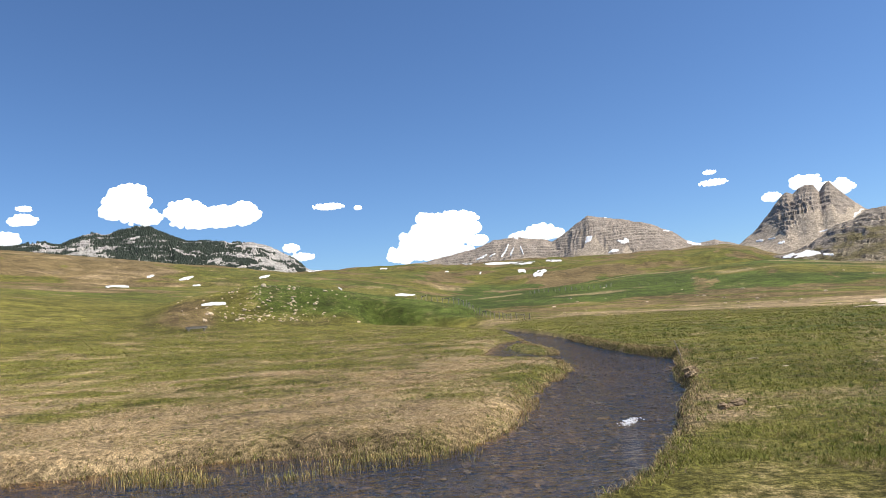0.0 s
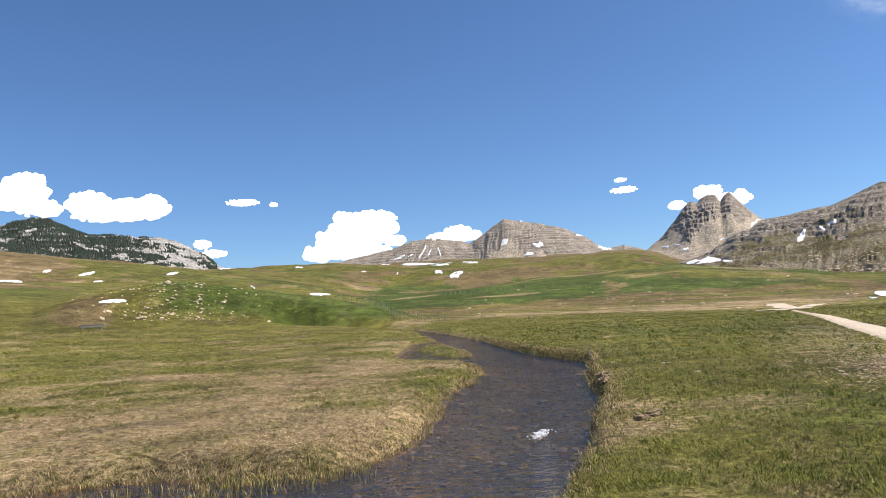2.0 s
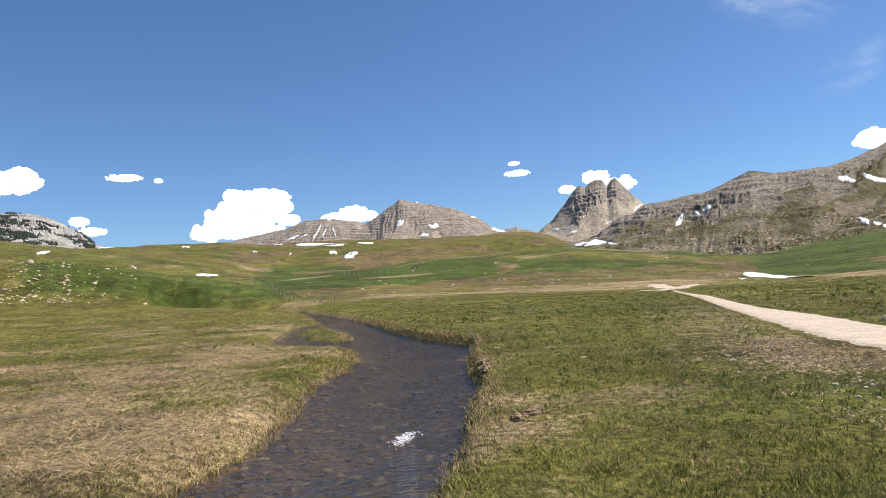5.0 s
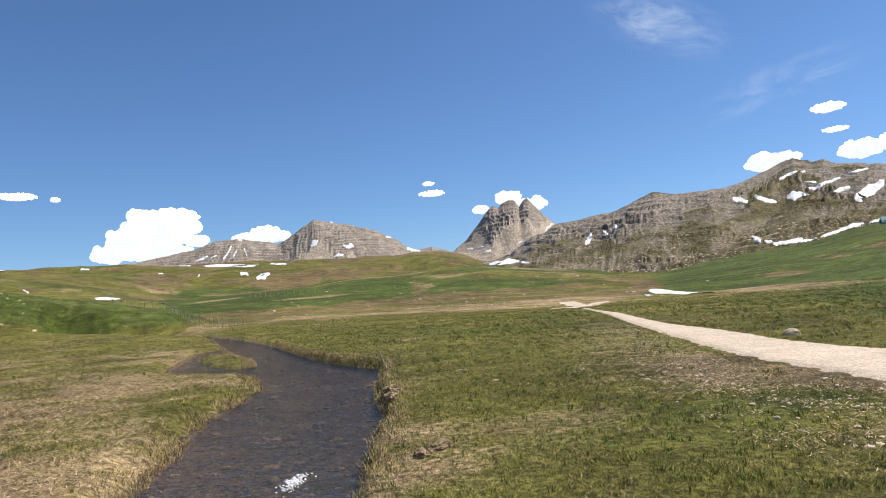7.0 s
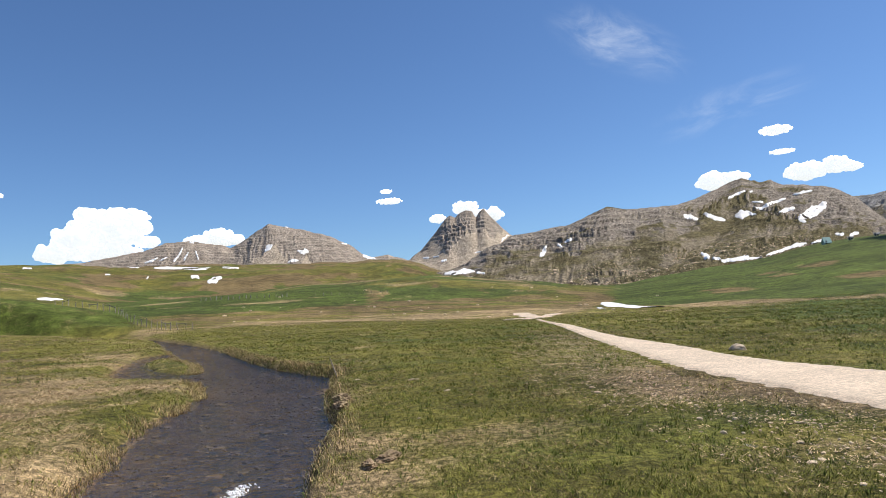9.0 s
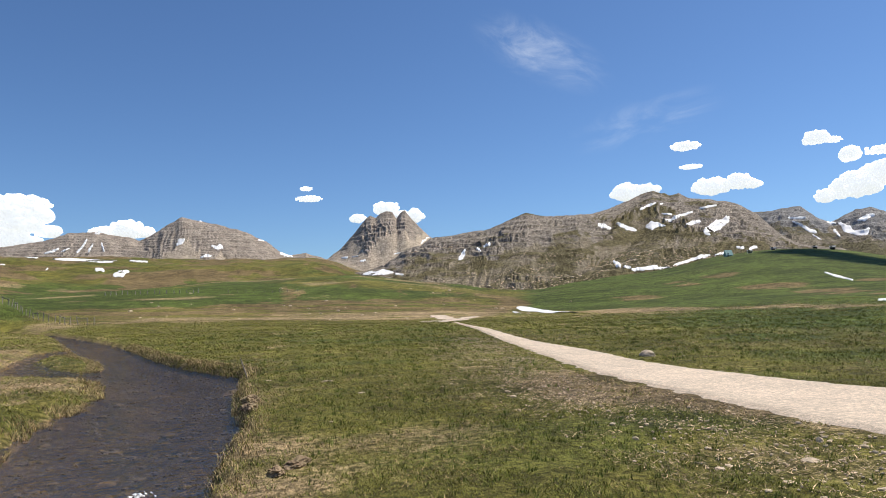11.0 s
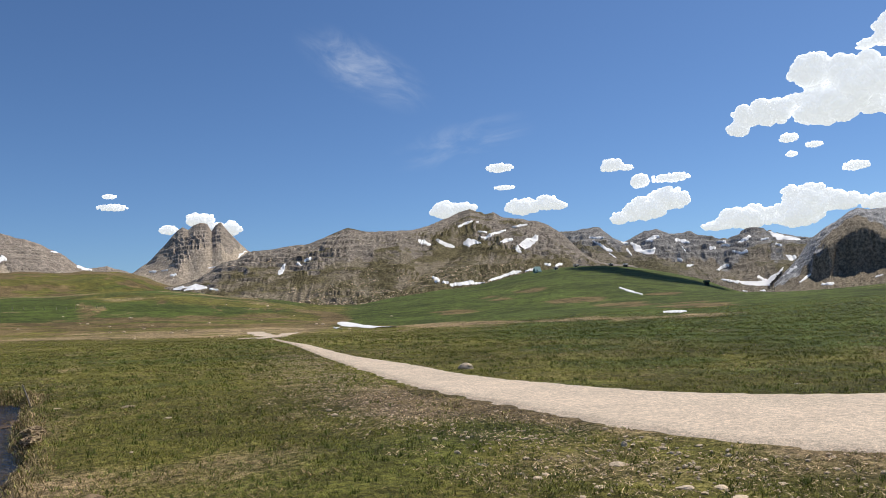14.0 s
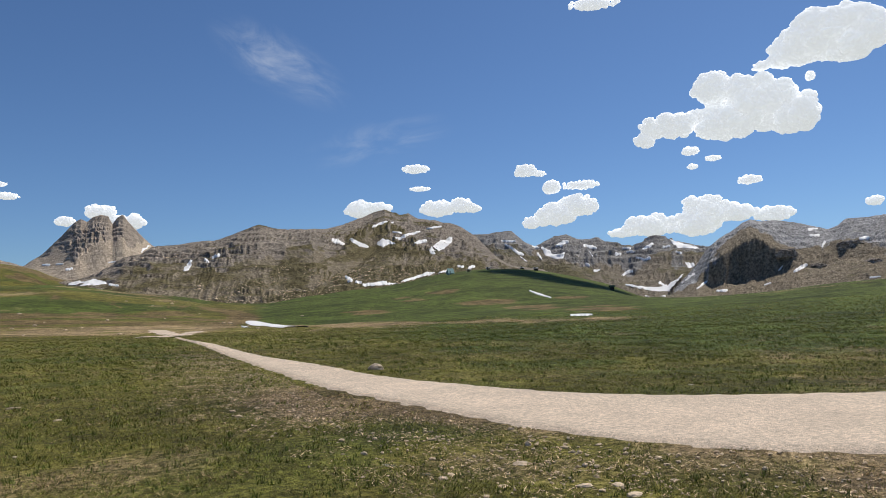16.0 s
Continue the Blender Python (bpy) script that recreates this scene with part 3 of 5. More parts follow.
def strip(name, left, right, rows, cols, height, material, rag=0.0):
    a, b = even(left, rows), even(right, rows)
    if rag:
        a, b = ragged(a, rag, 5), ragged(b, rag, 6)
    w = np.linspace(0, 1, cols)[None, :, None]
    p = (a[:, None] * (1 - w) + b[:, None] * w).reshape(-1, 2)
    return link_mesh(name, np.c_[p, height(p[:, 0], p[:, 1])], grid_faces(rows, cols)[:, ::-1], material)


lb, rb = curve_points(LEFT_BANK, 8), curve_points(RIGHT_BANK, 8)
lw = lb + np.where((lb[:, 1:] > 24) & (lb[:, 1:] < 50), [[-3.2, 0]], [[-0.5, 0.5]])
rw = rb + np.array([[0.5, -0.35]])
water = strip("water", lw, rw, 500, 12, lambda x, y: np.full(x.shape, WATER_Z), M_WATER)
tagged(water, "clear shallow mountain stream with a rippled surface", "stream", kind="structure")

# ---- road ----
road = strip("road", curve_points(ROAD_LEFT, 8), curve_points(ROAD_RIGHT, 8), 500, 56,
             lambda x, y: ground_z(x, y) - 0.05 + (0.085 + 0.0005 * np.hypot(x, y)) * smooth(-0.12, 0.30, -polygon_distance(x, y, ROAD) + 0.16 * fbm(x * 3.5, y * 3.5, 4, 71, 0.7)), M_GRAVEL, 0.09)
tagged(road, "pale compacted gravel track across the meadow", "gravel road", kind="structure")


def track(points, width, label):
    p = even(curve_points(points, 8), 80)
    d = np.gradient(p, axis=0)
    d = np.stack([-d[:, 1], d[:, 0]], 1) / np.hypot(*d.T)[:, None]
    wob = width / 2 * (1 + 0.5 * fbm(np.arange(80) * 0.2, np.full(80, width), 3, 72))[:, None]
    ob = strip("road", p + d * wob, p - d * wob, 80, 8, lambda x, y: ground_z(x, y) + 0.07, M_GRAVEL)
    return tagged(ob, label, "gravel road", kind="structure")


track([(36.4, 57.4), (36.0, 59.6), (38.8, 63.5), (43.5, 69.5), (49, 76)], 2.8, "sharp bend of the pale gravel track")
track([(47.5, 74.5), (56, 91), (67, 110)], 2.6, "pale branch track climbing away from the bend")
track([(47.5, 75.0), (53, 81), (61, 90)], 1.8, "narrow pale branch track beside a bank")

# ---- mountains ----
def mountain(label, az_knots, el_knots, dist, depth, material, step=0.08, seed=0, cliff=0.5, rough=1.0, gully=1.0, beds=1.0, turf=0.3, rows=150, ledge=14.0, bend0=0.58, ribs=0.4,
             rock_line=None, wall=None, jag=1.0, calm_over=0.9):
    """A range along the headings az_knots with its crest at the heights el_knots. dist: the crest's distance, a number or knots; depth: from crest to foot;
    cliff: how much of the height is steep rock above the scree; ribs: upright ribs and clefts of the rock; rock_line: knots of the share of the height below which
    all is smooth scree; wall: knots of how far one sheer face breaks the slope."""
    az = np.arange(az_knots[0], az_knots[-1] + step, step)
    knots = lambda value: np.full(az.shape, float(value)) if isinstance(value, (int, float)) else np.interp(az, [p[0] for p in value], [p[1] for p in value])
    d, deep = knots(dist), knots(depth)
    d = np.convolve(np.pad(d, 4, mode="edge"), np.ones(9) / 9, "valid")
    el = np.interp(az, az_knots, el_knots) + 0.11 * jag * fbm(az * 1.9, az * 0 + seed, 6, seed + 1, 0.6)
    crest = d * np.tan(np.radians(el)) + EYE_HEIGHT
    v = np.linspace(0, 1, rows)
    A, V = np.meshgrid(az, v, indexing="xy")
    u = np.clip(V / 0.85, 0, 1)
    R = np.where(V < 0.85, d - deep * (1 - u), d + 0.6 * deep * (V - 0.85) / 0.15)
    X, Y = CX + R * np.sin(np.radians(A)), CY + R * np.cos(np.radians(A))
    base = hills(X.ravel(), Y.ravel()).reshape(X.shape) - 12
    foot = 1 - cliff
    flat = lambda x, y, o, s, g=0.5: fbm(x.ravel(), y.ravel(), o, s, g).reshape(X.shape)
    crease = lambda x, y, o, s, g=0.5: ridged(x.ravel(), y.ravel(), o, s, g).reshape(X.shape)
    sc = 0.035 * d[None] * np.ones_like(X)
    bend = bend0 + 0.16 * flat(A * 0.14, A * 0, 2, seed + 5)
    low, high = foot * np.clip(u / bend, 0, 1) ** 1.1, foot + (1 - foot) * np.clip((u - bend) / (1 - bend), 0, 1) ** 0.85
    up = np.where(u < bend, low, high)
    if wall:
        lip = 0.05 * flat(A * 0.8, A * 0, 4, seed + 41)
        sheer = np.interp((u + lip).ravel(), [0, 0.40, 0.50, 0.535, 0.60, 0.72, 0.86, 1], [0, 0.12, 0.22, 0.62, 0.71, 0.82, 0.92, 1]).reshape(u.shape)
        up = up * (1 - knots(wall)[None]) + sheer * knots(wall)[None]
    up = np.where(V < 0.85, up, 1 - (V - 0.85) / 0.15)
    share = knots(wall or 0.0)[None]
    # the teeth of the crest fade out down the slope
    w = np.exp(-0.5 * (np.arange(-60, 61) * step / calm_over) ** 2)
    calm = np.convolve(np.pad(crest, 60, mode="edge"), w / w.sum(), "valid")
    size = np.maximum(calm[None] - base, 0)
    Z = base + size * up + (crest - calm)[None] * np.where(V < 0.85, u ** 3.5, up)
    # length along the slope, so that the relief keeps its grain on steep rock too
    S = np.cumsum(np.hypot(np.gradient(R, axis=0), np.gradient(Z, axis=0)), axis=0)
    warp = 1.6 * flat(X / (sc * 2.2), Y / (sc * 2.2), 3, seed + 21)
    across = A * d[None] / 57.3
    gul = crease(across / (sc * 0.75) + warp, S / (sc * 1.8) - warp, 4, seed + 9)
    blk = flat(across / (sc * 0.8), S / (sc * 0.7), 6, seed + 3, 0.5)
    wide = flat(X / (sc * 3.0), Y / (sc * 3.0), 3, seed + 33)
    inner = np.sin(np.pi * np.clip(u, 0, 1)) ** 0.5 * (V < 0.85)
    if rock_line:
        tongue = 0.55 * flat(across / (sc * 0.5), S / (sc * 5.0), 4, seed + 15)
        scree = smooth(0.05, -0.05, up - knots(rock_line)[None] + tongue)
    else:
        scree = smooth(0.10, -0.08, u - bend - 0.3 * flat(across / (sc * 0.9), S / (sc * 3.0), 4, seed + 15))
    bare = 1 - scree * (0.92 if rock_line else 0.45)
    amp = size * inner
    Z = Z + amp * (0.05 * gully * (gul - 0.2) * bare + 0.045 * rough * blk * bare + 0.13 * rough * wide)
    rib = crease(across / (sc * 0.26) + 1.5 * warp, S / (sc * 2.4) + warp, 4, seed + 19, 0.6)
    Z = Z + amp * 0.06 * ribs * (rib - 0.3) * bare * np.clip(0.55 + 1.8 * flat(across / (sc * 1.7), S / (sc * 1.5), 3, seed + 23), 0, 1)
    # benches and steps of the rock beds
    h = ledge
    ph = Z / h + 1.3 * flat(across / (sc * 1.6), S / (sc * 1.6), 5, seed + 7)
    fr = ph - np.floor(ph)
    step_to = (smooth(0.30, 0.66, fr) - fr) * h
    rocky = np.clip(0.25 + 1.6 * flat(across / (sc * 1.2), S / (sc * 0.9), 5, seed + 27) + 0.9 * (1 - scree) * beds, 0, 1) * np.clip(beds, 0, 1) * (1 - scree if rock_line else 1 - 0.4 * scree)
    Z = Z + step_to * rocky * inner
    Z = Z + inner * rocky * h * 0.26 * flat(across / (sc * 0.3), S / (sc * 0.25), 4, seed + 29, 0.6)
    ob = link_mesh("mountain", np.stack([X, Y, Z], -1).reshape(-1, 3), grid_faces(*X.shape), material)
    set_attribute(ob, "scree", scree.ravel())
    set_attribute(ob, "turf", np.clip(turf + 0.35 * (0.5 - u) + 0.5 * blk + 0.5 * wide - 0.3 * rocky - 0.6 * share * smooth(0.42, 0.5, u), 0, 1).ravel())
    return tagged(ob, label, "mountain", kind="structure")


M1 = mountain("white limestone mountain dark with spruce forest", [-45, -38, -32.3, -31.3, -29.9, -28.7, -27.8, -26.5, -25.7, -24.8, -23.6, -22.7, -21.8, -20.0, -18.6, -16.7, -15.4, -14.2, -12.9, -12.0, -11.2, -9.5],
              [5.5, 6.3, 6.85, 7.0, 7.17, 6.95, 7.5, 7.9, 7.78, 8.1, 8.38, 8.37, 7.85, 7.03, 7.2, 6.92, 6.97, 6.65, 5.97, 5.3, 4.53, 3.4], 1800, 420, M_ROCK_WHITE, 0.07, 3, 0.5, 1.0, 0.8, 0.7, 0.1, 130, ribs=0.8)
M2 = mountain("bedded grey limestone peak with pale scree and old snow", [-6.40, -4.40, -1.60, 0.30, 2.60, 4.00, 5.90, 7.20, 8.20, 8.80, 9.40, 10.10, 10.80, 11.80, 12.90, 14.80, 16.50, 18.10, 19.10, 19.80, 21.10, 23.00, 25.60],
              [3.9, 4.4, 4.6, 4.95, 5.35, 5.92, 6.1, 5.83, 5.75, 5.5, 5.8, 6.2, 6.7, 7.3, 7.03, 6.65, 6.13, 5.4, 4.6, 4.3, 4.45, 3.9, 3.5], 3600, 480, M_ROCK_GREY, 0.055, 5, 0.45, 0.2, 0.5, 0.8, 0.0, 150, 15.0, 0.66, 0.7,
              rock_line=[(-6, 0.1), (8, 0.15), (9.5, 0.22), (11.6, 0.42), (13.0, 0.2), (13.8, 0.12), (14.6, 0.36), (15.6, 0.15), (20, 0.1)], jag=0.6, calm_over=0.35)
M3 = mountain("twin-topped grey rock peak above fans of scree", [20.70, 22.60, 23.90, 24.90, 26.00, 26.30, 26.70, 27.10, 27.60, 28.10, 28.40, 28.70, 29.10, 29.55, 30.40, 31.10, 32.20, 34.20, 37.20],
              [3.2, 3.8, 4.8, 5.9, 7.2, 7.42, 7.2, 7.55, 7.74, 7.62, 7.1, 7.55, 7.78, 7.2, 6.25, 5.55, 5.1, 4.5, 3.0], 3000, 560, M_ROCK_GREY, 0.03, 7, 0.52, 0.45, 0.7, 0.55, 0.0, 200, 22.0, 0.52, 0.8,
              rock_line=[(22.2, 1.3), (24.4, 0.95), (25.2, 0.6), (26.0, 0.42), (26.5, 0.55), (27.0, 0.72), (27.6, 0.76), (28.1, 0.58), (28.7, 0.62), (29.4, 0.6), (30.0, 0.95), (30.8, 1.3)], jag=0.5, calm_over=0.25)
M4 = mountain("broad rocky mountain with olive turf, crags and snow patches",
              [22, 25.5, 27.3, 28.3, 29.2, 30.3, 31.1, 32.9, 34.3, 35.7, 37.1, 38.9, 40.3, 42.1, 44.3, 45.6, 47.0, 48.0, 48.9, 49.5, 50.1, 50.8, 51.5, 52.8, 54.4, 55.2, 56.3, 57.1, 58.0, 59, 61.5, 64],
              [2.2, 2.8, 3.35, 4.0, 4.65, 4.87, 5.42, 5.57, 5.88, 5.93, 6.47, 7.15, 6.88, 6.84, 6.9, 7.2, 7.7, 8.15, 8.32, 8.15, 7.8, 8.05, 7.56, 7.42, 7.1, 6.75, 6.0, 5.1, 4.2, 3.6, 3.2, 2.0],
              [(22, 1000), (30, 1050), (43, 1150), (48, 1500), (54, 1500), (64, 1350)], [(22, 380), (30, 380), (43, 430), (48, 800), (64, 700)], M_ROCK_OLIVE, 0.055, 9, 0.55, 1.1, 0.5, 0.8, 0.42, 240, 10.0, ribs=0.9, jag=0.6)
M5 = mountain("grey rocky cirque streaked with snow", [54, 56.2, 58.5, 59.2, 60.3, 61.0, 61.7, 62.6, 63.5, 64.4, 66.1, 67.2, 68.7, 69.8, 70.4, 71.1, 72.1, 73.5, 74.5, 76, 80, 90, 100],
              [5.8, 6.05, 6.25, 6.15, 5.37, 5.07, 5.4, 5.82, 5.92, 5.5, 5.48, 4.8, 4.55, 5.2, 5.4, 5.13, 4.73, 4.47, 4.42, 4.4, 4.2, 4.0, 3], 2200, 900, M_ROCK_BLUE, 0.07, 11, 0.45, 1.7, 0.8, 0.8, 0.3, 200, 18.0, ribs=1.0, jag=0.7)
M6 = mountain("rounded grey limestone mountain with brown lower slopes", [71.5, 73.2, 74.1, 74.9, 75.8, 76.6, 77.2, 78.0, 78.9, 80, 81.1, 82.3, 82.9, 83.4, 84.3, 86, 90, 95, 100],
              [1.2, 3.0, 4.3, 4.9, 5.45, 6.03, 6.28, 6.16, 6.1, 5.85, 5.48, 5.17, 5.4, 5.8, 5.8, 5.85, 5.9, 5.5, 4], 1250, 560, M_ROCK_DOME, 0.06, 13, 0.5, 0.8, 0.8, 0.7, 0.30, 220, 9.0, ribs=0.6,
              wall=[(73.2, 0), (74.2, 0.9), (77.5, 1), (78.8, 0.5), (80, 0.1), (100, 0)], jag=0.5)


def crag(x, y, z, w, d, h, turn, seed, label, material, fine=5, rough=0.22, square=0.7):
    """A block of cliff standing out of a slope, cut by upright joints and level beds."""
    bm = bmesh.new()
    bmesh.ops.create_icosphere(bm, subdivisions=fine, radius=1.0)
    for v in bm.verts:
        c = v.co.copy()
        f = noise.fractal(c * 1.6 + Vector((seed, 0, 0)), 0.75, 2.1, 7) * rough
        f += min(1.0, rough * 4.5) ** 2 * noise.cell(Vector((c.x * 4.5, c.y * 4.5, c.z * 1.1 + seed))) * 0.09 + noise.noise(Vector((c.x * 9, c.y * 9, c.z * 3 + seed))) * 0.05
        c = c * (1 + f)
        c.z = math.copysign(abs(c.z) ** square, c.z)
        v.co = (c.x * w, c.y * d, c.z * h)
    me = bpy.data.meshes.new("crag")
    bm.to_mesh(me)
    bm.free()
    me.materials.append(material)
    me.shade_flat()
    ob = new("crag", me)
    ob.matrix_world = pose(x, y, z, 0, 0, turn)
    return tagged(ob, label, "crag", group="crags on the mountains")

# ---- things: helpers ----
def part(name, bm, material, parent, label=""):
    me = bpy.data.meshes.new(name)
    bm.to_mesh(me)
    bm.free()
    me.materials.append(material)
    ob = new(name, me)
    ob.parent = parent
    if label:
        tagged(ob, label)
    return ob


def height_at(x, y):
    return float(ground_z(np.array([float(x)]), np.array([float(y)]))[0])


def spot(az, r):
    return CX + r * math.sin(radians(az)), CY + r * math.cos(radians(az))


def box(bm, sx, sy, sz, x=0, y=0, z=0, bevel=0.0):
    m = Matrix.Translation((x, y, z)) @ Matrix.Diagonal((sx, sy, sz, 1))
    made = bmesh.ops.create_cube(bm, size=1.0, matrix=m)["verts"]
    if bevel:
        edges = list({e for v in made for e in v.link_edges})
        bmesh.ops.bevel(bm, geom=edges, offset=bevel, segments=2, affect="EDGES")
    return bm


def stone_mesh(name, seed, sx, sy, sz, material, detail=3, rough=0.22):
    bm = bmesh.new()
    bmesh.ops.create_icosphere(bm, subdivisions=detail, radius=1.0)
    off = Vector((seed * 7.3, seed * 3.1, 0))
    for v in bm.verts:
        c = v.co
        f = 1 + rough * noise.fractal(c * 1.1 + off, 0.8, 2.0, 4) + 0.25 * rough * noise.cell(c * 2.5 + off)
        v.co = (c.x * sx * f, c.y * sy * f, max(c.z, -0.45) * sz * f)
    me = bpy.data.meshes.new(name)
    bm.to_mesh(me)
    bm.free()
    me.materials.append(material)
    return me


# ---- snow ----
def surface_tree(obs):
    vs, fs, n = [], [], 0
    for ob in obs:
        me = ob.data
        co = np.empty(len(me.vertices) * 3, np.float32)
        me.vertices.foreach_get("co", co)
        li = np.empty(len(me.loops), np.int32)
        me.loops.foreach_get("vertex_index", li)
        vs.append((np.array(ob.matrix_world) @ np.c_[co.reshape(-1, 3), np.ones(len(me.vertices))].T).T[:, :3])
        fs.append(li.reshape(-1, 4) + n)
        n += len(me.vertices)
    return BVHTree.FromPolygons(np.concatenate(vs).tolist(), np.concatenate(fs).tolist())


LAND = surface_tree([ground, M1, M2, M3, M4, M5, M6])


def drop(x, y):
    hit = LAND.ray_cast(Vector((x, y, 3000)), Vector((0, 0, -1)))[0]
    return hit.z if hit else 0.0


def snow_patch(spine, seed):
    """Old snow along a spine of headings, height angles and half widths in degrees: each place is where that line of sight meets the slope."""
    eye = Vector((CX, CY, EYE_HEIGHT))
    spine = np.array(spine, float)
    s = np.r_[0, np.cumsum(np.hypot(np.diff(spine[:, 0]), np.diff(spine[:, 1])))]
    n, m = 36, 9
    # the ends run out in tapering tips
    tip = 0.5 * spine[:, 2].mean()
    q = np.linspace(-tip, s[-1] + tip, n)
    ways = [np.interp(q, s, spine[:, k]) for k in range(3)]
    d0, d1 = (spine[1] - spine[0])[:2], (spine[-1] - spine[-2])[:2]
    for k in (0, 1):
        ways[k] = ways[k] + np.where(q < 0, q * d0[k] / max(np.hypot(*d0), 1e-6), 0) + np.where(q > s[-1], (q - s[-1]) * d1[k] / max(np.hypot(*d1), 1e-6), 0)
    az, el, half = ways
    taper = np.sqrt(np.clip(np.minimum(q - q[0], q[-1] - q) / (1.6 * tip), 0, 1))
    t = np.stack([np.gradient(az), np.gradient(el)], 1)
    t /= np.maximum(np.hypot(*t.T), 1e-9)[:, None]
    k = 1 / max(spine[:, 2].max(), 0.03)
    rim = [half * taper * np.clip(1.2 + 1.1 * fbm(q * k * 0.9 + 9.1 * seed + 40 * j, q * 0 + seed, 4, seed + j, 0.65), 0.35, 1.9) for j in (0, 1)]
    co = np.zeros((n, m, 3))
    ok = np.zeros((n, m), bool)
    for j in range(m):
        g = -1 + 2 * j / (m - 1)
        off = g * np.where(g < 0, rim[0], rim[1])
        for i in range(n):
            hit = LAND.ray_cast(eye, along(az[i] - t[i, 1] * off[i], el[i] + t[i, 0] * off[i]))[0]
            if hit:
                co[i, j], ok[i, j] = hit, True
    dist = np.hypot(co[..., 0] - CX, co[..., 1] - CY)
    if ok.sum() < 60:
        return
    mid = np.median(dist[ok])
    span = mid * math.tan(radians(max(s[-1], spine[:, 2].max()))) * 4 + 8
    ok &= np.abs(dist - mid) < span
    # snow fills the hollows: an evened surface, never under the ground
    for _ in range(3):
        pad = np.pad(co, ((1, 1), (1, 1), (0, 0)), mode="edge")
        good = np.pad(ok.astype(float), 1, mode="edge")[..., None]
        total = sum((pad * good)[1 + a:n + 1 + a, 1 + b:m + 1 + b] for a, b in ((0, 0), (0, 1), (0, -1), (1, 0), (-1, 0)))
        count = sum(good[1 + a:n + 1 + a, 1 + b:m + 1 + b] for a, b in ((0, 0), (0, 1), (0, -1), (1, 0), (-1, 0)))
        co = np.where(ok[..., None], total / np.maximum(count, 1), co)
    lie = np.array([[drop(*co[i, j, :2]) if ok[i, j] else 0.0 for j in range(m)] for i in range(n)])
    lift = 0.05 + 0.0007 * mid
    edge = (1 - np.abs(np.linspace(-1, 1, m)) ** 4)[None] * taper[:, None]
    co[..., 2] = np.where(np.abs(lie - co[..., 2]) < 0.02 * mid, np.maximum(lie, co[..., 2]), co[..., 2]) + lift * (1.2 * edge - 0.1)
    f = grid_faces(n, m)
    reach = np.hypot(co[..., 0] - CX, co[..., 1] - CY).ravel()[f]
    cells = (ok.ravel()[f].all(1) & (np.ptp(reach, axis=1) < (0.03 if mid > 600 else 0.3) * mid + 2)).reshape(n - 1, m - 1)
    # each unbroken field of snow is an object of its own
    while cells.any():
        todo, field = [tuple(np.argwhere(cells)[0])], []
        cells[todo[0]] = False
        while todo:
            i, j = todo.pop()
            field.append(i * (m - 1) + j)
            for a, b in ((i + 1, j), (i - 1, j), (i, j + 1), (i, j - 1)):
                if 0 <= a < n - 1 and 0 <= b < m - 1 and cells[a, b]:
                    cells[a, b] = False
                    todo.append((a, b))
        if len(field) < 14:
            continue
        used, g = np.unique(f[field], return_inverse=True)
        ob = link_mesh("snow_patch", co.reshape(-1, 3)[used], g.reshape(-1, 4), M_SNOW)
        tagged(ob, "patch of old white snow lying on the slope", "snow", group="snow patches")


SNOW_PEAK = [
    [(30.42, 5.05, 0.13), (30.84, 5.23, 0.22), (31.12, 5.36, 0.13)],
    [(25.61, 2.62, 0.09), (26.66, 2.68, 0.18), (27.48, 2.84, 0.22), (28.02, 2.74, 0.09)],
    [(28.20, 2.64, 0.07), (28.84, 2.53, 0.05)],
    [(33.37, 3.64, 0.13), (33.65, 3.95, 0.15), (33.94, 4.40, 0.09)],
    [(34.87, 4.51, 0.11), (35.13, 4.27, 0.09)],
    [(35.42, 4.62, 0.11), (35.98, 4.83, 0.11)],
    [(23.93, 4.02, 0.05), (24.42, 4.05, 0.07)],
    [(25.41, 3.71, 0.08), (25.82, 3.80, 0.07)],
    [(28.15, 4.24, 0.04), (28.70, 4.32, 0.04)],
    [(24.78, 4.09, 0.04), (25.24, 4.13, 0.04)],
    [(19.10, 4.50, 0.09), (19.54, 4.32, 0.13), (20.06, 4.18, 0.07)],
    [(20.41, 4.08, 0.04), (21.07, 4.03, 0.04)],
]

SNOW_BROAD = [
    [(44.62, 6.03, 0.09), (45.04, 5.83, 0.18), (45.56, 5.62, 0.13)],
    [(46.06, 5.99, 0.11), (46.65, 5.69, 0.18), (47.50, 5.38, 0.13)],
    [(48.28, 5.60, 0.22), (48.79, 5.70, 0.26), (49.63, 5.61, 0.09)],
    [(47.87, 6.95, 0.07), (48.44, 7.22, 0.09), (49.09, 7.39, 0.07)],
    [(49.30, 7.29, 0.08), (49.59, 7.31, 0.07)],
    [(49.53, 6.14, 0.04), (50.07, 5.97, 0.09), (50.71, 6.28, 0.11), (51.75, 6.51, 0.07)],
    [(49.47, 6.54, 0.04), (50.22, 6.44, 0.07)],
    [(51.25, 5.59, 0.09), (51.71, 5.69, 0.15), (52.25, 5.78, 0.11)],
    [(52.22, 6.73, 0.04), (52.79, 6.82, 0.09), (53.52, 6.89, 0.04)],
    [(52.52, 4.90, 0.18), (53.18, 5.16, 0.35), (53.92, 5.54, 0.26), (54.26, 5.94, 0.13)],
    [(43.42, 6.95, 0.04), (43.86, 6.97, 0.09)],
]

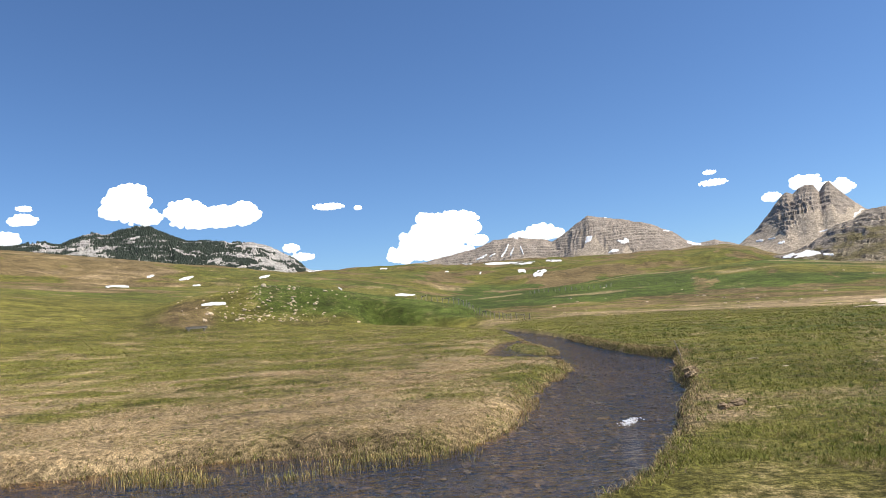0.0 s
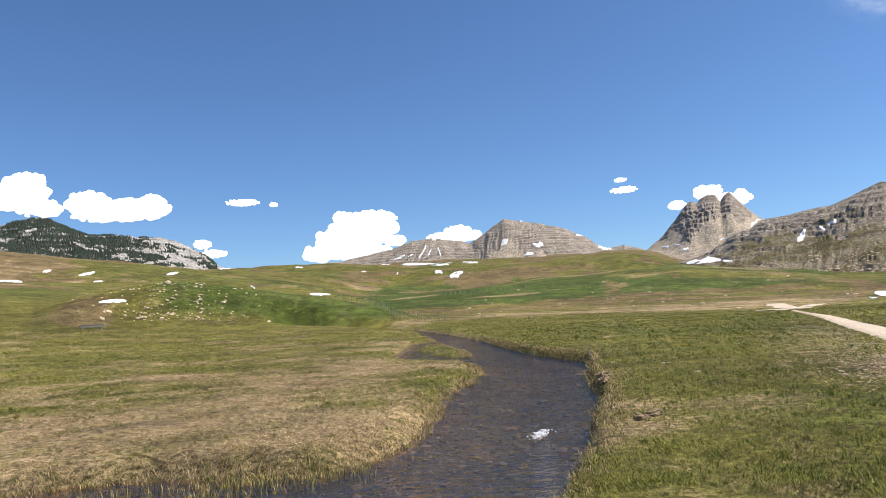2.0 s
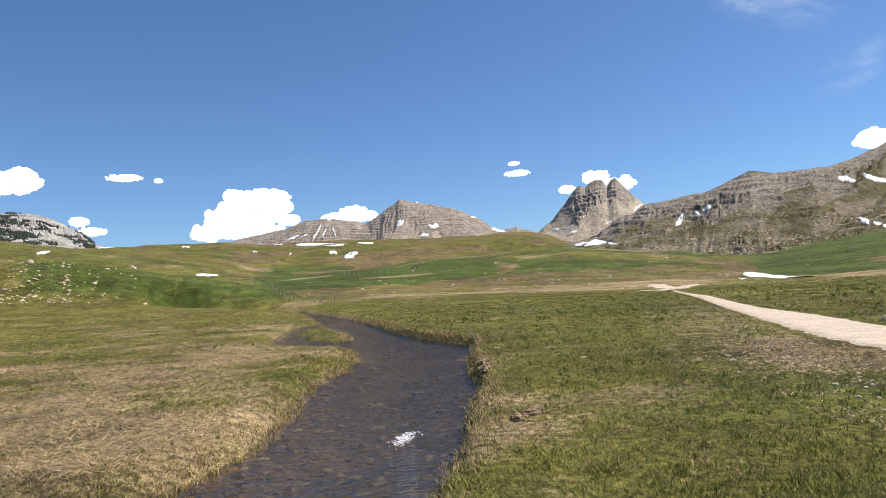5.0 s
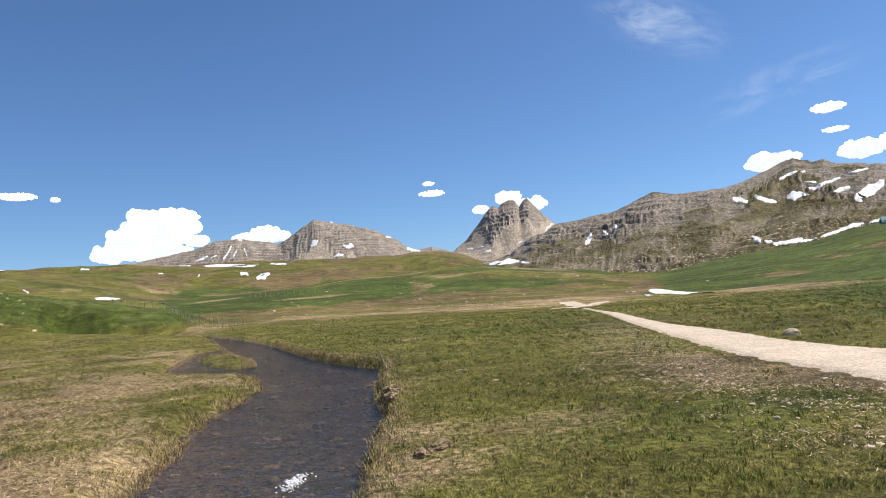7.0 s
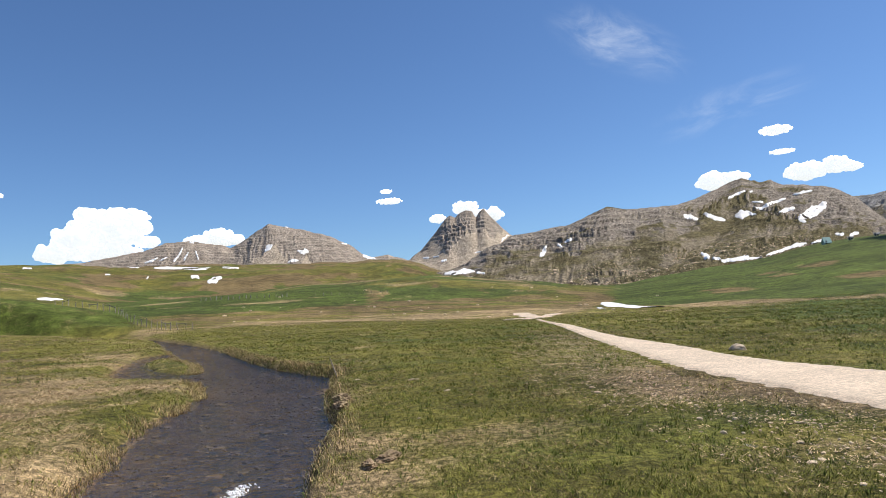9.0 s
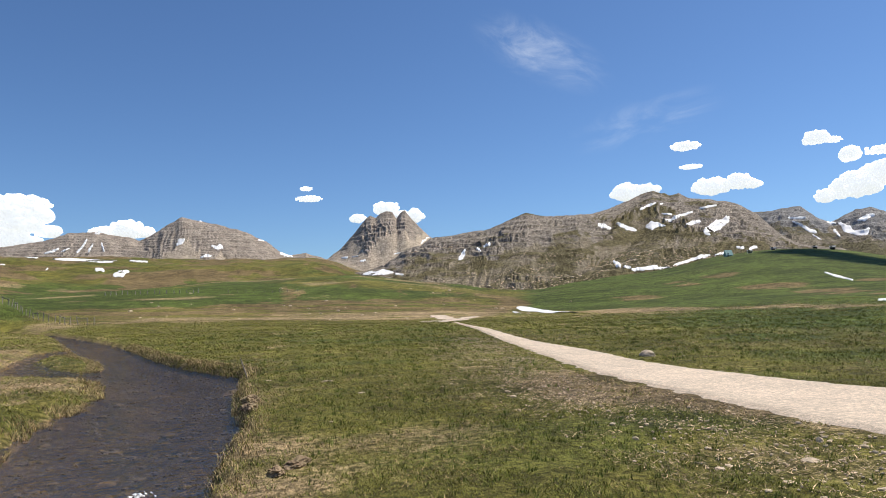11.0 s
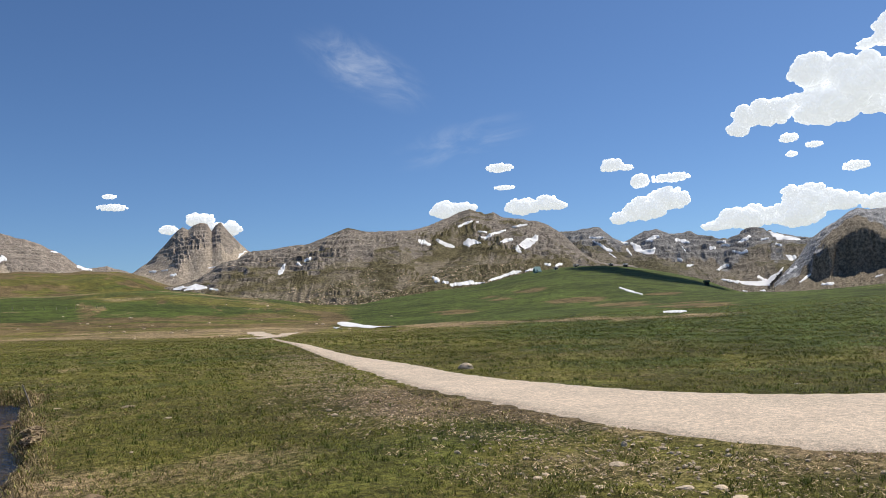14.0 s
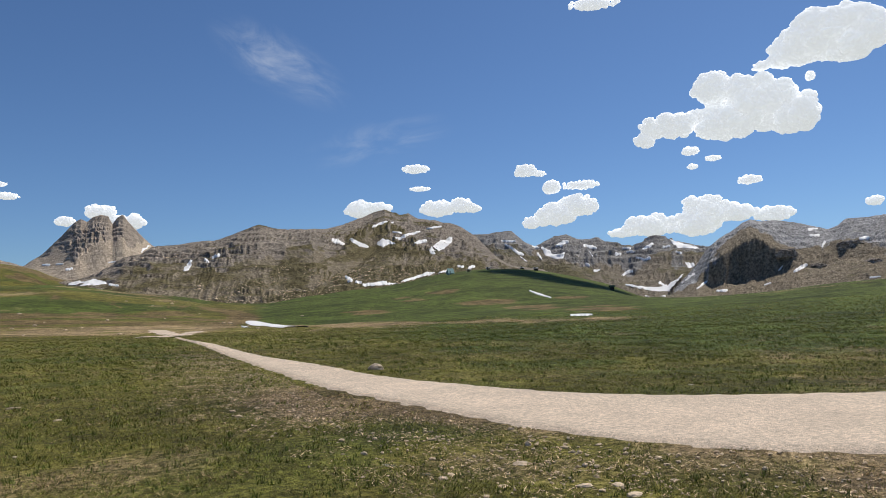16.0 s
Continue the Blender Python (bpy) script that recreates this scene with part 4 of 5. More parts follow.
SNOW_FOOT = [
    [(45.65, 3.03, 0.13), (45.95, 2.79, 0.22), (46.06, 2.52, 0.09)],
    [(46.41, 2.59, 0.08), (46.92, 2.48, 0.08)],
    [(47.00, 2.30, 0.11), (47.77, 2.36, 0.11), (48.92, 2.44, 0.18)],
    [(48.95, 2.31, 0.09), (49.79, 2.36, 0.09)],
    [(50.09, 2.48, 0.09), (51.14, 2.73, 0.13), (52.18, 3.07, 0.13), (52.83, 3.16, 0.07)],
    [(53.18, 3.10, 0.09), (53.71, 3.20, 0.18), (54.04, 3.40, 0.18)],
    [(54.68, 3.66, 0.07), (55.19, 3.58, 0.09)],
    [(55.57, 3.44, 0.09), (56.08, 3.61, 0.13)],
    [(37.72, -0.39, 0.13), (38.26, -0.45, 0.18), (38.98, -0.60, 0.13), (40.18, -0.77, 0.09), (41.74, -0.95, 0.09), (42.88, -1.03, 0.07)],
    [(37.40, -0.69, 0.04), (38.15, -0.94, 0.07)],
]

SNOW_RIDGE = [
    [(11.44, 5.16, 0.13), (11.72, 5.46, 0.22), (11.96, 5.59, 0.09)],
    [(13.97, 5.07, 0.09), (14.47, 4.90, 0.18), (14.68, 5.07, 0.22)],
    [(13.03, 7.06, 0.07), (13.31, 7.02, 0.07)],
    [(6.26, 5.29, 0.05), (6.41, 4.63, 0.05)],
    [(5.70, 5.20, 0.04), (5.45, 4.75, 0.07), (5.38, 4.59, 0.04)],
    [(5.30, 5.56, 0.04), (5.01, 4.95, 0.07), (4.65, 4.54, 0.07)],
    [(2.60, 4.48, 0.04), (3.13, 4.61, 0.09), (3.51, 4.85, 0.04)],
    [(3.65, 4.61, 0.04), (4.18, 4.86, 0.04)],
    [(5.81, 5.98, 0.07), (6.10, 5.95, 0.07)],
    [(7.99, 5.77, 0.04), (8.45, 5.86, 0.07)],
    [(17.43, 5.54, 0.04), (17.86, 5.45, 0.04)],
]

SNOW_HILLS = [
    [(-0.06, 4.22, 0.07), (0.94, 4.11, 0.13), (2.24, 4.16, 0.05)],
    [(3.08, 4.09, 0.04), (5.16, 4.01, 0.09), (6.64, 3.89, 0.09), (7.32, 3.97, 0.04)],
    [(8.16, 3.97, 0.04), (8.93, 3.93, 0.09), (9.40, 3.88, 0.04)],
    [(5.90, 3.32, 0.11), (6.19, 3.40, 0.18), (6.42, 3.19, 0.09)],
    [(7.10, 2.93, 0.13), (7.59, 3.01, 0.26), (8.08, 3.18, 0.13)],
    [(2.74, 3.25, 0.04), (2.87, 3.45, 0.04)],
    [(-0.05, 3.68, 0.04), (0.28, 3.68, 0.04)],
    [(13.13, 4.20, 0.04), (13.54, 4.33, 0.09), (13.96, 4.29, 0.07)],
]

SNOW_WEST = [
    [(-25.99, 3.95, 0.04), (-25.05, 3.95, 0.13), (-24.41, 3.88, 0.04)],
    [(-20.00, 2.25, 0.04), (-19.19, 2.29, 0.13), (-18.16, 2.27, 0.09)],
    [(-20.87, 4.23, 0.05), (-20.34, 4.33, 0.09), (-19.81, 4.44, 0.04)],
    [(-19.91, 3.75, 0.04), (-19.34, 3.76, 0.04)],
    [(-23.12, 4.54, 0.04), (-22.84, 4.61, 0.09), (-22.61, 4.64, 0.04)],
    [(-14.92, 4.11, 0.04), (-14.48, 4.17, 0.09), (-14.09, 4.24, 0.04)],
    [(-11.06, 4.35, 0.04), (-10.30, 4.39, 0.07), (-9.64, 4.27, 0.04)],
    [(-8.81, 2.99, 0.04), (-8.51, 2.79, 0.05)],
    [(-4.33, 2.11, 0.04), (-3.42, 2.05, 0.11), (-2.65, 2.00, 0.04)],
    [(-5.25, 4.27, 0.07), (-4.70, 4.24, 0.04)],
]

SNOW_CIRQUE = [
    [(58.31, 5.58, 0.04), (58.94, 5.51, 0.09), (59.49, 5.49, 0.04)],
    [(58.57, 5.29, 0.04), (59.15, 4.95, 0.09), (59.60, 4.62, 0.13), (60.09, 4.37, 0.09)],
    [(59.81, 4.25, 0.04), (60.34, 3.82, 0.04)],
    [(60.84, 5.16, 0.09), (61.28, 4.87, 0.13)],
    [(61.18, 4.52, 0.09), (61.52, 3.96, 0.04)],
    [(61.56, 5.00, 0.13), (61.99, 4.48, 0.22), (62.43, 4.24, 0.13), (63.05, 4.08, 0.18), (63.33, 4.43, 0.09)],
    [(62.69, 5.00, 0.07), (63.23, 5.20, 0.18), (63.68, 5.32, 0.13)],
    [(64.87, 4.95, 0.09), (65.44, 4.84, 0.13), (65.87, 4.68, 0.09)],
    [(65.29, 4.44, 0.04), (65.54, 4.03, 0.04)],
    [(64.94, 3.47, 0.13), (65.24, 3.36, 0.13)],
    [(65.57, 2.90, 0.09), (66.02, 2.98, 0.09)],
    [(67.29, 4.17, 0.11), (67.72, 4.15, 0.09)],
]

SNOW_BASIN = [
    [(67.83, 4.59, 0.04), (68.48, 4.56, 0.07)],
    [(68.16, 4.31, 0.07), (68.77, 4.28, 0.09)],
    [(69.33, 4.43, 0.07), (69.76, 4.63, 0.13), (70.20, 4.83, 0.09)],
    [(70.90, 4.53, 0.07), (71.45, 4.59, 0.07)],
    [(71.47, 5.07, 0.04), (72.07, 4.64, 0.18), (72.89, 4.42, 0.13), (73.49, 4.30, 0.07)],
    [(71.84, 4.13, 0.09), (72.25, 3.98, 0.09)],
    [(68.87, 3.84, 0.07), (69.50, 3.59, 0.09), (69.93, 3.74, 0.13)],
    [(72.49, 3.23, 0.04), (72.81, 3.04, 0.22), (73.10, 3.03, 0.13)],
    [(67.60, 2.38, 0.04), (67.95, 2.59, 0.13), (68.52, 2.83, 0.13)],
    [(67.91, 1.75, 0.04), (68.76, 1.54, 0.09), (69.81, 1.33, 0.13), (71.07, 1.33, 0.18), (71.92, 1.78, 0.31), (72.56, 2.18, 0.31), (73.10, 2.38, 0.13)],
    [(70.47, 1.83, 0.09), (70.99, 1.46, 0.13)],
]

SNOW_EAST = [
    [(73.12, 1.21, 0.04), (73.54, 1.50, 0.09), (73.96, 1.78, 0.04)],
    [(74.52, 0.99, 0.07), (75.32, 1.05, 0.11)],
    [(70.53, 0.69, 0.11), (70.87, 0.73, 0.11)],
    [(69.36, 0.82, 0.04), (69.69, 0.72, 0.04)],
    [(81.05, 4.75, 0.04), (81.70, 4.74, 0.09)],
    [(81.00, 5.20, 0.09), (81.62, 5.23, 0.04)],
    [(79.86, 2.20, 0.07), (80.36, 2.50, 0.13), (80.74, 2.72, 0.09)],
    [(78.86, 2.33, 0.04), (79.18, 2.68, 0.04)],
    [(81.79, 3.88, 0.04), (82.03, 4.27, 0.09)],
    [(84.12, 4.28, 0.13), (84.71, 4.35, 0.09)],
    [(77.85, 1.33, 0.04), (78.32, 1.48, 0.04)],
    [(84.52, 1.57, 0.04), (85.19, 1.61, 0.04)],
    [(60.16, 1.50, 0.04), (60.83, 1.21, 0.09), (61.85, 0.87, 0.04)],
    [(62.77, -0.55, 0.04), (63.66, -0.53, 0.07), (64.46, -0.55, 0.04)],
]


for i, spine in enumerate(SNOW_PEAK + SNOW_BROAD + SNOW_FOOT + SNOW_RIDGE + SNOW_HILLS + SNOW_WEST + SNOW_CIRQUE + SNOW_BASIN + SNOW_EAST):
    snow_patch(spine, i + 3)


# ---- spruce forest of the white mountain ----
def forest():
    rng = np.random.default_rng(5)
    base = np.array([[math.cos(a), math.sin(a), 0] for a in np.arange(5) * 2 * math.pi / 5])
    az = rng.uniform(-36, -11.2, 130000)
    r = rng.uniform(1390, 1790, 130000)
    x, y = CX + r * np.sin(np.radians(az)), CY + r * np.cos(np.radians(az))
    want = fbm(x / 45, y / 45, 5, 91, 0.75) + 0.05 + 0.30 * np.exp(-((az + 22.5) / 4.5) ** 2) + 0.30 * np.exp(-((az + 22.0) / 3.6) ** 2) - 0.34 * np.exp(-((az + 14.2) / 1.6) ** 2) - 0.28 * np.exp(-((az + 27.3) / 1.3) ** 2) + 0.3 * smooth(-29.5, -31, az)
    want = want - 0.5 * smooth(1500, 1420, r) - 0.45 * np.exp(-((az + 23.3) / 0.7) ** 2) * smooth(1740, 1790, r)
    keep = np.where(want > 0.0 + 0.5 * rng.random(130000))[0][:32000]
    verts, faces = [], []
    for i in keep:
        z = drop(x[i], y[i])
        h, w = rng.uniform(3.5, 7), rng.uniform(1.2, 2.2)
        for lo, hi, k in ((0.0, 1.0, 1.0),):
            n = len(verts)
            verts += [(x[i] + b[0] * w * k, y[i] + b[1] * w * k, z - 1 + h * lo) for b in base]
            verts.append((x[i], y[i], z - 1 + h * hi))
            faces += [(n + j, n + (j + 1) % 5, n + 5) for j in range(5)]
    ob = link_mesh("spruce_forest", verts, faces, M_FOLIAGE, shade_smooth=False)
    tagged(ob, "dark green spruce forest covering the rocky slopes", "forest", kind="stuff")


forest()


# ---- clouds ----
ball = bmesh.new()
bmesh.ops.create_icosphere(ball, subdivisions=4, radius=1.0)
BALL, BALL_FACES = np.array([v.co[:] for v in ball.verts]), np.array([[v.index for v in f.verts] for f in ball.faces])
ball.free()


def puffs(verts, centre, right, back, W, H, rng):
    """One billow of a cumulus, added to a list of vertex blocks: puffs crowded on a dome with a flatter base, smaller ones out on its rim."""
    count = int(min(60, 22 + 10 * W / H))
    for i in range(count):
        a, q = rng.uniform(0, 2 * math.pi), math.sqrt(rng.random())
        px, pz = math.cos(a) * q, math.sin(a) * q
        rad = H * (0.62 - 0.42 * q) * rng.uniform(0.75, 1.25)
        if pz < 0:
            pz *= 0.75
        c = centre + right * (px * max(W - rad * 0.75, 0)) + Vector((0, 0, pz * max(H - rad * 0.75, 0))) + back * rng.uniform(-0.4, 0.4) * H
        f = np.full(len(BALL), 0.62)
        for k, amp in ((2.2, 0.17), (4.7, 0.15), (9.5, 0.13), (19.0, 0.08), (34.0, 0.04)):
            for _ in range(2):
                way = np.array([rng.uniform(-1, 1), rng.uniform(-1, 1), rng.uniform(-1, 1)])
                f += amp * np.abs(np.sin(BALL @ way * k + rng.uniform(0, 6)))
        verts.append(np.array(c) + BALL * (rad * f)[:, None] * np.array([1.08, 1.08, 0.92]))


def puff_mesh(name, verts, material, parent=None):
    n = len(verts)
    return link_mesh(name, np.concatenate(verts), (BALL_FACES[None] + (np.arange(n) * len(BALL))[:, None, None]).reshape(-1, 3), material, parent)


def cloud(lobes, seed, dist=4450.0):
    """A cumulus; each lobe is a heading, a height angle and half sizes in degrees."""
    rng = random.Random(seed)
    big = dist * math.tan(radians(max(q[3] for q in lobes)))
    verts = []
    for az, el, w, h in lobes:
        right = Vector((math.cos(radians(az)), -math.sin(radians(az)), 0))
        back = Vector((math.sin(radians(az)), math.cos(radians(az)), 0))
        puffs(verts, along(az, el) * dist, right, back, dist * math.tan(radians(w)), dist * math.tan(radians(h)), rng)
    base = puff_mesh("cloud", verts, M_CLOUD)
    melt = base.modifiers.new("melt", "REMESH")
    melt.mode, melt.voxel_size, melt.use_smooth_shade = "VOXEL", max(2.4, big / 36), True
    soft = base.modifiers.new("soft", "SMOOTH")
    soft.factor, soft.iterations = 0.5, 1
    return tagged(base, "white cumulus cloud drifting in the blue sky", "cloud", group="cumulus clouds")


CLOUDS_WEST = [
    [(-24.1, 10.14, 1.62, 1.25), (-25.1, 9.43, 1.07, 0.75), (-23.2, 9.01, 1.57, 0.76), (-23.7, 10.89, 0.97, 0.67)],
    [(-20.0, 9.40, 1.72, 0.95), (-17.7, 8.92, 1.68, 0.96), (-15.8, 9.18, 1.37, 0.97), (-19.2, 8.52, 2.06, 0.52)],
    [(-30.8, 8.80, 0.96, 0.47), (-31.3, 8.63, 0.68, 0.31)],
    [(-30.8, 9.58, 0.62, 0.24)],
    [(-31.8, 7.42, 0.74, 0.62)],
    [(-12.2, 6.29, 0.71, 0.41), (-11.4, 5.58, 1.11, 0.36)],
    [(-9.1, 9.49, 1.35, 0.32)],
    [(-6.7, 9.29, 0.36, 0.22)],
    [(21.2, 9.57, 0.56, 0.21)],
    [(21.4, 8.77, 1.12, 0.30)],
    [(27.6, 7.93, 1.09, 0.65), (29.9, 7.35, 0.62, 0.56), (28.9, 7.15, 1.90, 0.60)],
    [(25.3, 7.15, 0.68, 0.41)],
]

CLOUDS_MIDDLE = [
    [(0.75, 7.11, 2.21, 1.56), (-1.65, 6.36, 1.84, 1.28), (-3.15, 5.31, 1.61, 0.82), (2.75, 6.05, 1.01, 0.55), (-0.15, 5.33, 2.75, 0.92), (-1.25, 8.03, 0.83, 0.64), (1.95, 7.81, 1.15, 0.64)],
    [(7.95, 6.22, 1.44, 0.81), (6.35, 6.08, 1.00, 0.46), (9.15, 6.12, 0.80, 0.46)],
]

CLOUDS_EAST = [
    [(46.8, 8.36, 1.14, 0.82), (48.2, 8.44, 1.38, 0.55)],
    [(53.3, 8.34, 1.48, 0.73), (55.1, 8.52, 1.29, 0.64), (56.0, 8.26, 0.83, 0.36)],
    [(51.5, 11.56, 1.11, 0.41)],
    [(51.8, 9.97, 0.93, 0.23)],
    [(60.5, 11.12, 1.01, 0.58), (61.6, 10.84, 0.55, 0.27)],
    [(62.5, 9.71, 0.73, 0.63)],
    [(64.8, 9.77, 1.56, 0.41)],
    [(64.5, 8.12, 1.56, 0.98), (62.9, 7.53, 1.80, 0.99), (61.0, 6.93, 1.14, 0.54), (65.4, 8.07, 0.80, 0.62)],
    [(77.4, 9.20, 0.93, 0.38)],
    [(85.3, 6.89, 0.60, 0.39)],
]

CLOUDS_HIGH = [
    [(70.1, 6.25, 2.12, 0.96), (68.1, 5.82, 1.29, 0.44), (74.3, 7.05, 1.81, 1.20), (73.4, 6.25, 2.04, 1.08), (76.2, 6.90, 1.77, 0.76), (78.9, 6.56, 1.51, 0.62), (73.3, 7.77, 0.82, 0.60)],
    [(76.3, 13.63, 4.37, 1.45), (75.2, 16.05, 1.42, 1.31), (78.7, 14.95, 2.30, 1.80), (80.7, 13.65, 1.85, 1.59), (71.7, 13.72, 2.11, 1.06), (77.2, 15.77, 1.57, 1.13), (70.0, 12.82, 0.85, 0.60)],
    [(73.3, 11.73, 0.66, 0.38)],
    [(74.9, 11.05, 0.65, 0.25)],
    [(73.4, 10.56, 0.41, 0.25)],
    [(82.4, 18.67, 2.90, 1.89), (84.5, 18.43, 3.12, 2.04), (80.8, 17.80, 1.86, 1.16), (78.7, 17.25, 0.70, 0.39)],
    [(81.9, 16.04, 0.30, 0.39)],
    [(66.5, 23.35, 2.02, 0.48)],
]

for i, lobes in enumerate(CLOUDS_WEST + CLOUDS_MIDDLE + CLOUDS_EAST + CLOUDS_HIGH):
    cloud(lobes, i + 1)


def shade_cloud(places, half, seed):
    """An unseen cloud added high towards the sun, so that its shadow falls along the given headings and distances."""
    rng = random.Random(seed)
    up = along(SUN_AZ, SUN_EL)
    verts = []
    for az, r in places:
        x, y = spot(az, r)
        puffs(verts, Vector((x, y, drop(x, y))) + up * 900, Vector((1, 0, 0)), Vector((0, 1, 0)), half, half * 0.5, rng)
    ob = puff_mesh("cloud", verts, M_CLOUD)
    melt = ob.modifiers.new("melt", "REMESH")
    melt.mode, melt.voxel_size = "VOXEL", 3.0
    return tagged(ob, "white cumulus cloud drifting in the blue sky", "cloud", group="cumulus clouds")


# stands above the view, added for the shadow on the green hill's flank
shade_cloud([(58.5, 425), (60.0, 405), (61.5, 385), (63.0, 365), (64.5, 345), (66, 330)], 26, 61)


# ---- huts ----
def hut(az, r, w, d, h, wall, roof, turn, label, steep=0.6, chimney=False):
    x, y = spot(az, r)
    w, d, h = 0.5 * w, 0.5 * d, 0.62 * h
    base = new("hut")
    base.matrix_world = pose(x, y, drop(x, y) - 0.4, 0, 0, -az + turn)
    part("walls", box(bmesh.new(), w, d, h + 0.5, 0, 0, (h + 0.5) / 2, 0.05), wall, base)
    ridge = h + 0.5 + steep * d
    bm = bmesh.new()
    e, o = w / 2 + 0.35, d / 2 + 0.4
    pts = [(-e, -o, h + 0.3), (e, -o, h + 0.3), (e, 0, ridge), (-e, 0, ridge), (-e, o, h + 0.3), (e, o, h + 0.3)]
    vs = [bm.verts.new(p) for p in pts] + [bm.verts.new((p[0], p[1], p[2] + 0.18)) for p in pts]
    for f in ((0, 1, 2, 3), (3, 2, 5, 4)):
        bm.faces.new([vs[i] for i in reversed(f)])
        bm.faces.new([vs[i + 6] for i in f])
    for a, b in ((0, 1), (1, 2), (2, 5), (5, 4), (4, 3), (3, 0)):
        bm.faces.new([vs[a], vs[b], vs[b + 6], vs[a + 6]])
    part("roof", bm, roof, base)
    for s in (-1, 1):
        bm = bmesh.new()
        q = [bm.verts.new((s * w / 2, -d / 2, h + 0.4)), bm.verts.new((s * w / 2, d / 2, h + 0.4)), bm.verts.new((s * w / 2, 0, ridge - 0.1)),
             bm.verts.new((s * (w / 2 - 0.2), -d / 2, h + 0.4)), bm.verts.new((s * (w / 2 - 0.2), d / 2, h + 0.4)), bm.verts.new((s * (w / 2 - 0.2), 0, ridge - 0.1))]
        bm.faces.new(q[:3])
        bm.faces.new(q[3:][::-1])
        for a, b in ((0, 1), (1, 2), (2, 0)):
            bm.faces.new([q[a], q[b], q[b + 3], q[a + 3]])
        part("gable", bm, wall, base)
    part("door", box(bmesh.new(), 0.9, 0.08, 1.9, -w * 0.2, -d / 2 - 0.03, 1.45, 0.01), M_DARKWOOD, base)
    part("window", box(bmesh.new(), 0.8, 0.08, 0.7, w * 0.22, -d / 2 - 0.03, h * 0.62 + 0.3, 0.01), M_DARK, base)
    if chimney:
        part("chimney", box(bmesh.new(), 0.5, 0.5, 1.2, w * 0.25, d * 0.2, ridge, 0.03), wall, base)
    return tagged(base, label, "hut", group="huts on the hills")


hut(54.0, 445, 7.0, 6.5, 1.2, M_TEAL, M_TEAL, 25, "small steep hut with a teal metal roof", 0.9)
hut(55.5, 455, 5.0, 4.0, 2.2, M_CREAM, M_GREYROOF, 5, "cream-walled mountain hut with a low roof", 0.25)
hut(57.1, 468, 5.0, 4.0, 2.0, M_WHITEWALL, M_GREYROOF, -8, "whitewashed shepherd's hut with a grey roof", 0.35)
hut(59.8, 470, 4.0, 3.5, 1.8, M_DARKWOOD, M_GREYROOF, 10, "low dark wooden hut on the hill crest", 0.3)
hut(60.9, 462, 5.0, 4.0, 2.0, M_DARKWOOD, M_GREYROOF, -5, "dark wooden hut with a grey roof", 0.35)
hut(66.7, 330, 3.6, 3.2, 2.6, M_GREENWALL, M_GREENWALL, 15, "dark green wooden cabin standing on the slope", 0.3)
hut(-18.2, 900, 9.0, 7.0, 4.5, M_WHITEWALL, M_WHITEWALL, 20, "white house standing alone on the far meadow", 0.45, True)
hut(-18.75, 890, 7.0, 6.0, 2.6, M_WHITEWALL, M_WHITEWALL, -15, "low white outbuilding beside the far house", 0.3)


# ---- fences ----
def fence(points, gap, height, width, label, rails, seed):
    rng = random.Random(seed)
    p = even(np.array([spot(a, r) for a, r in points]), 200)
    s = np.r_[0, np.cumsum(np.hypot(*np.diff(p, axis=0).T))]
    base = new("fence")
    x0, y0 = p[0]
    base.matrix_world = pose(x0, y0, drop(x0, y0))
    z0 = drop(x0, y0)
    tops, u = [], 0.0
    while u < s[-1]:
        x, y = np.interp(u, s, p[:, 0]), np.interp(u, s, p[:, 1])
        h = height * rng.uniform(0.75, 1.15)
        bm = bmesh.new()
        bmesh.ops.create_cone(bm, cap_ends=True, segments=7, radius1=width, radius2=width * 0.8, depth=h + 0.3, matrix=Matrix.Translation((0, 0, h / 2 - 0.15)))
        ob = part("post", bm, M_WOOD, base)
        ob.matrix_local = pose(x - x0, y - y0, drop(x, y) - z0, rng.uniform(-9, 9), rng.uniform(-9, 9), rng.uniform(0, 90))
        tops.append(Vector((x - x0, y - y0, drop(x, y) - z0 + h * 0.8)))
        u += gap * rng.uniform(0.75, 1.25)
    for a, b in zip(tops[:-1], tops[1:]):
        if rng.random() < rails:
            bm = bmesh.new()
            box(bm, (b - a).length + 0.2, width * 0.7, width * 1.6, 0, 0, 0, width * 0.2)
            ob = part("rail", bm, M_WOOD, base)
            ob.matrix_local = Matrix.Translation((a + b) / 2) @ (b - a).to_track_quat("X", "Z").to_matrix().to_4x4()
    return tagged(base, label, "fence", group="meadow fences")


fence([(-3.0, 118), (0.8, 112), (2.0, 104), (4.4, 97), (6.2, 94)], 1.1, 1.0, 0.055, "old leaning wooden post fence across the meadow", 0.25, 3)
fence([(6.6, 300), (9.3, 300), (11.5, 298), (13.5, 296)], 2.3, 1.5, 0.17, "row of dark fence posts along the hillside", 0.0, 4)
fence([(15.2, 290), (18.0, 285), (21.0, 280)], 3.2, 1.0, 0.08, "thin fence of grey posts on the green hill", 0.0, 5)


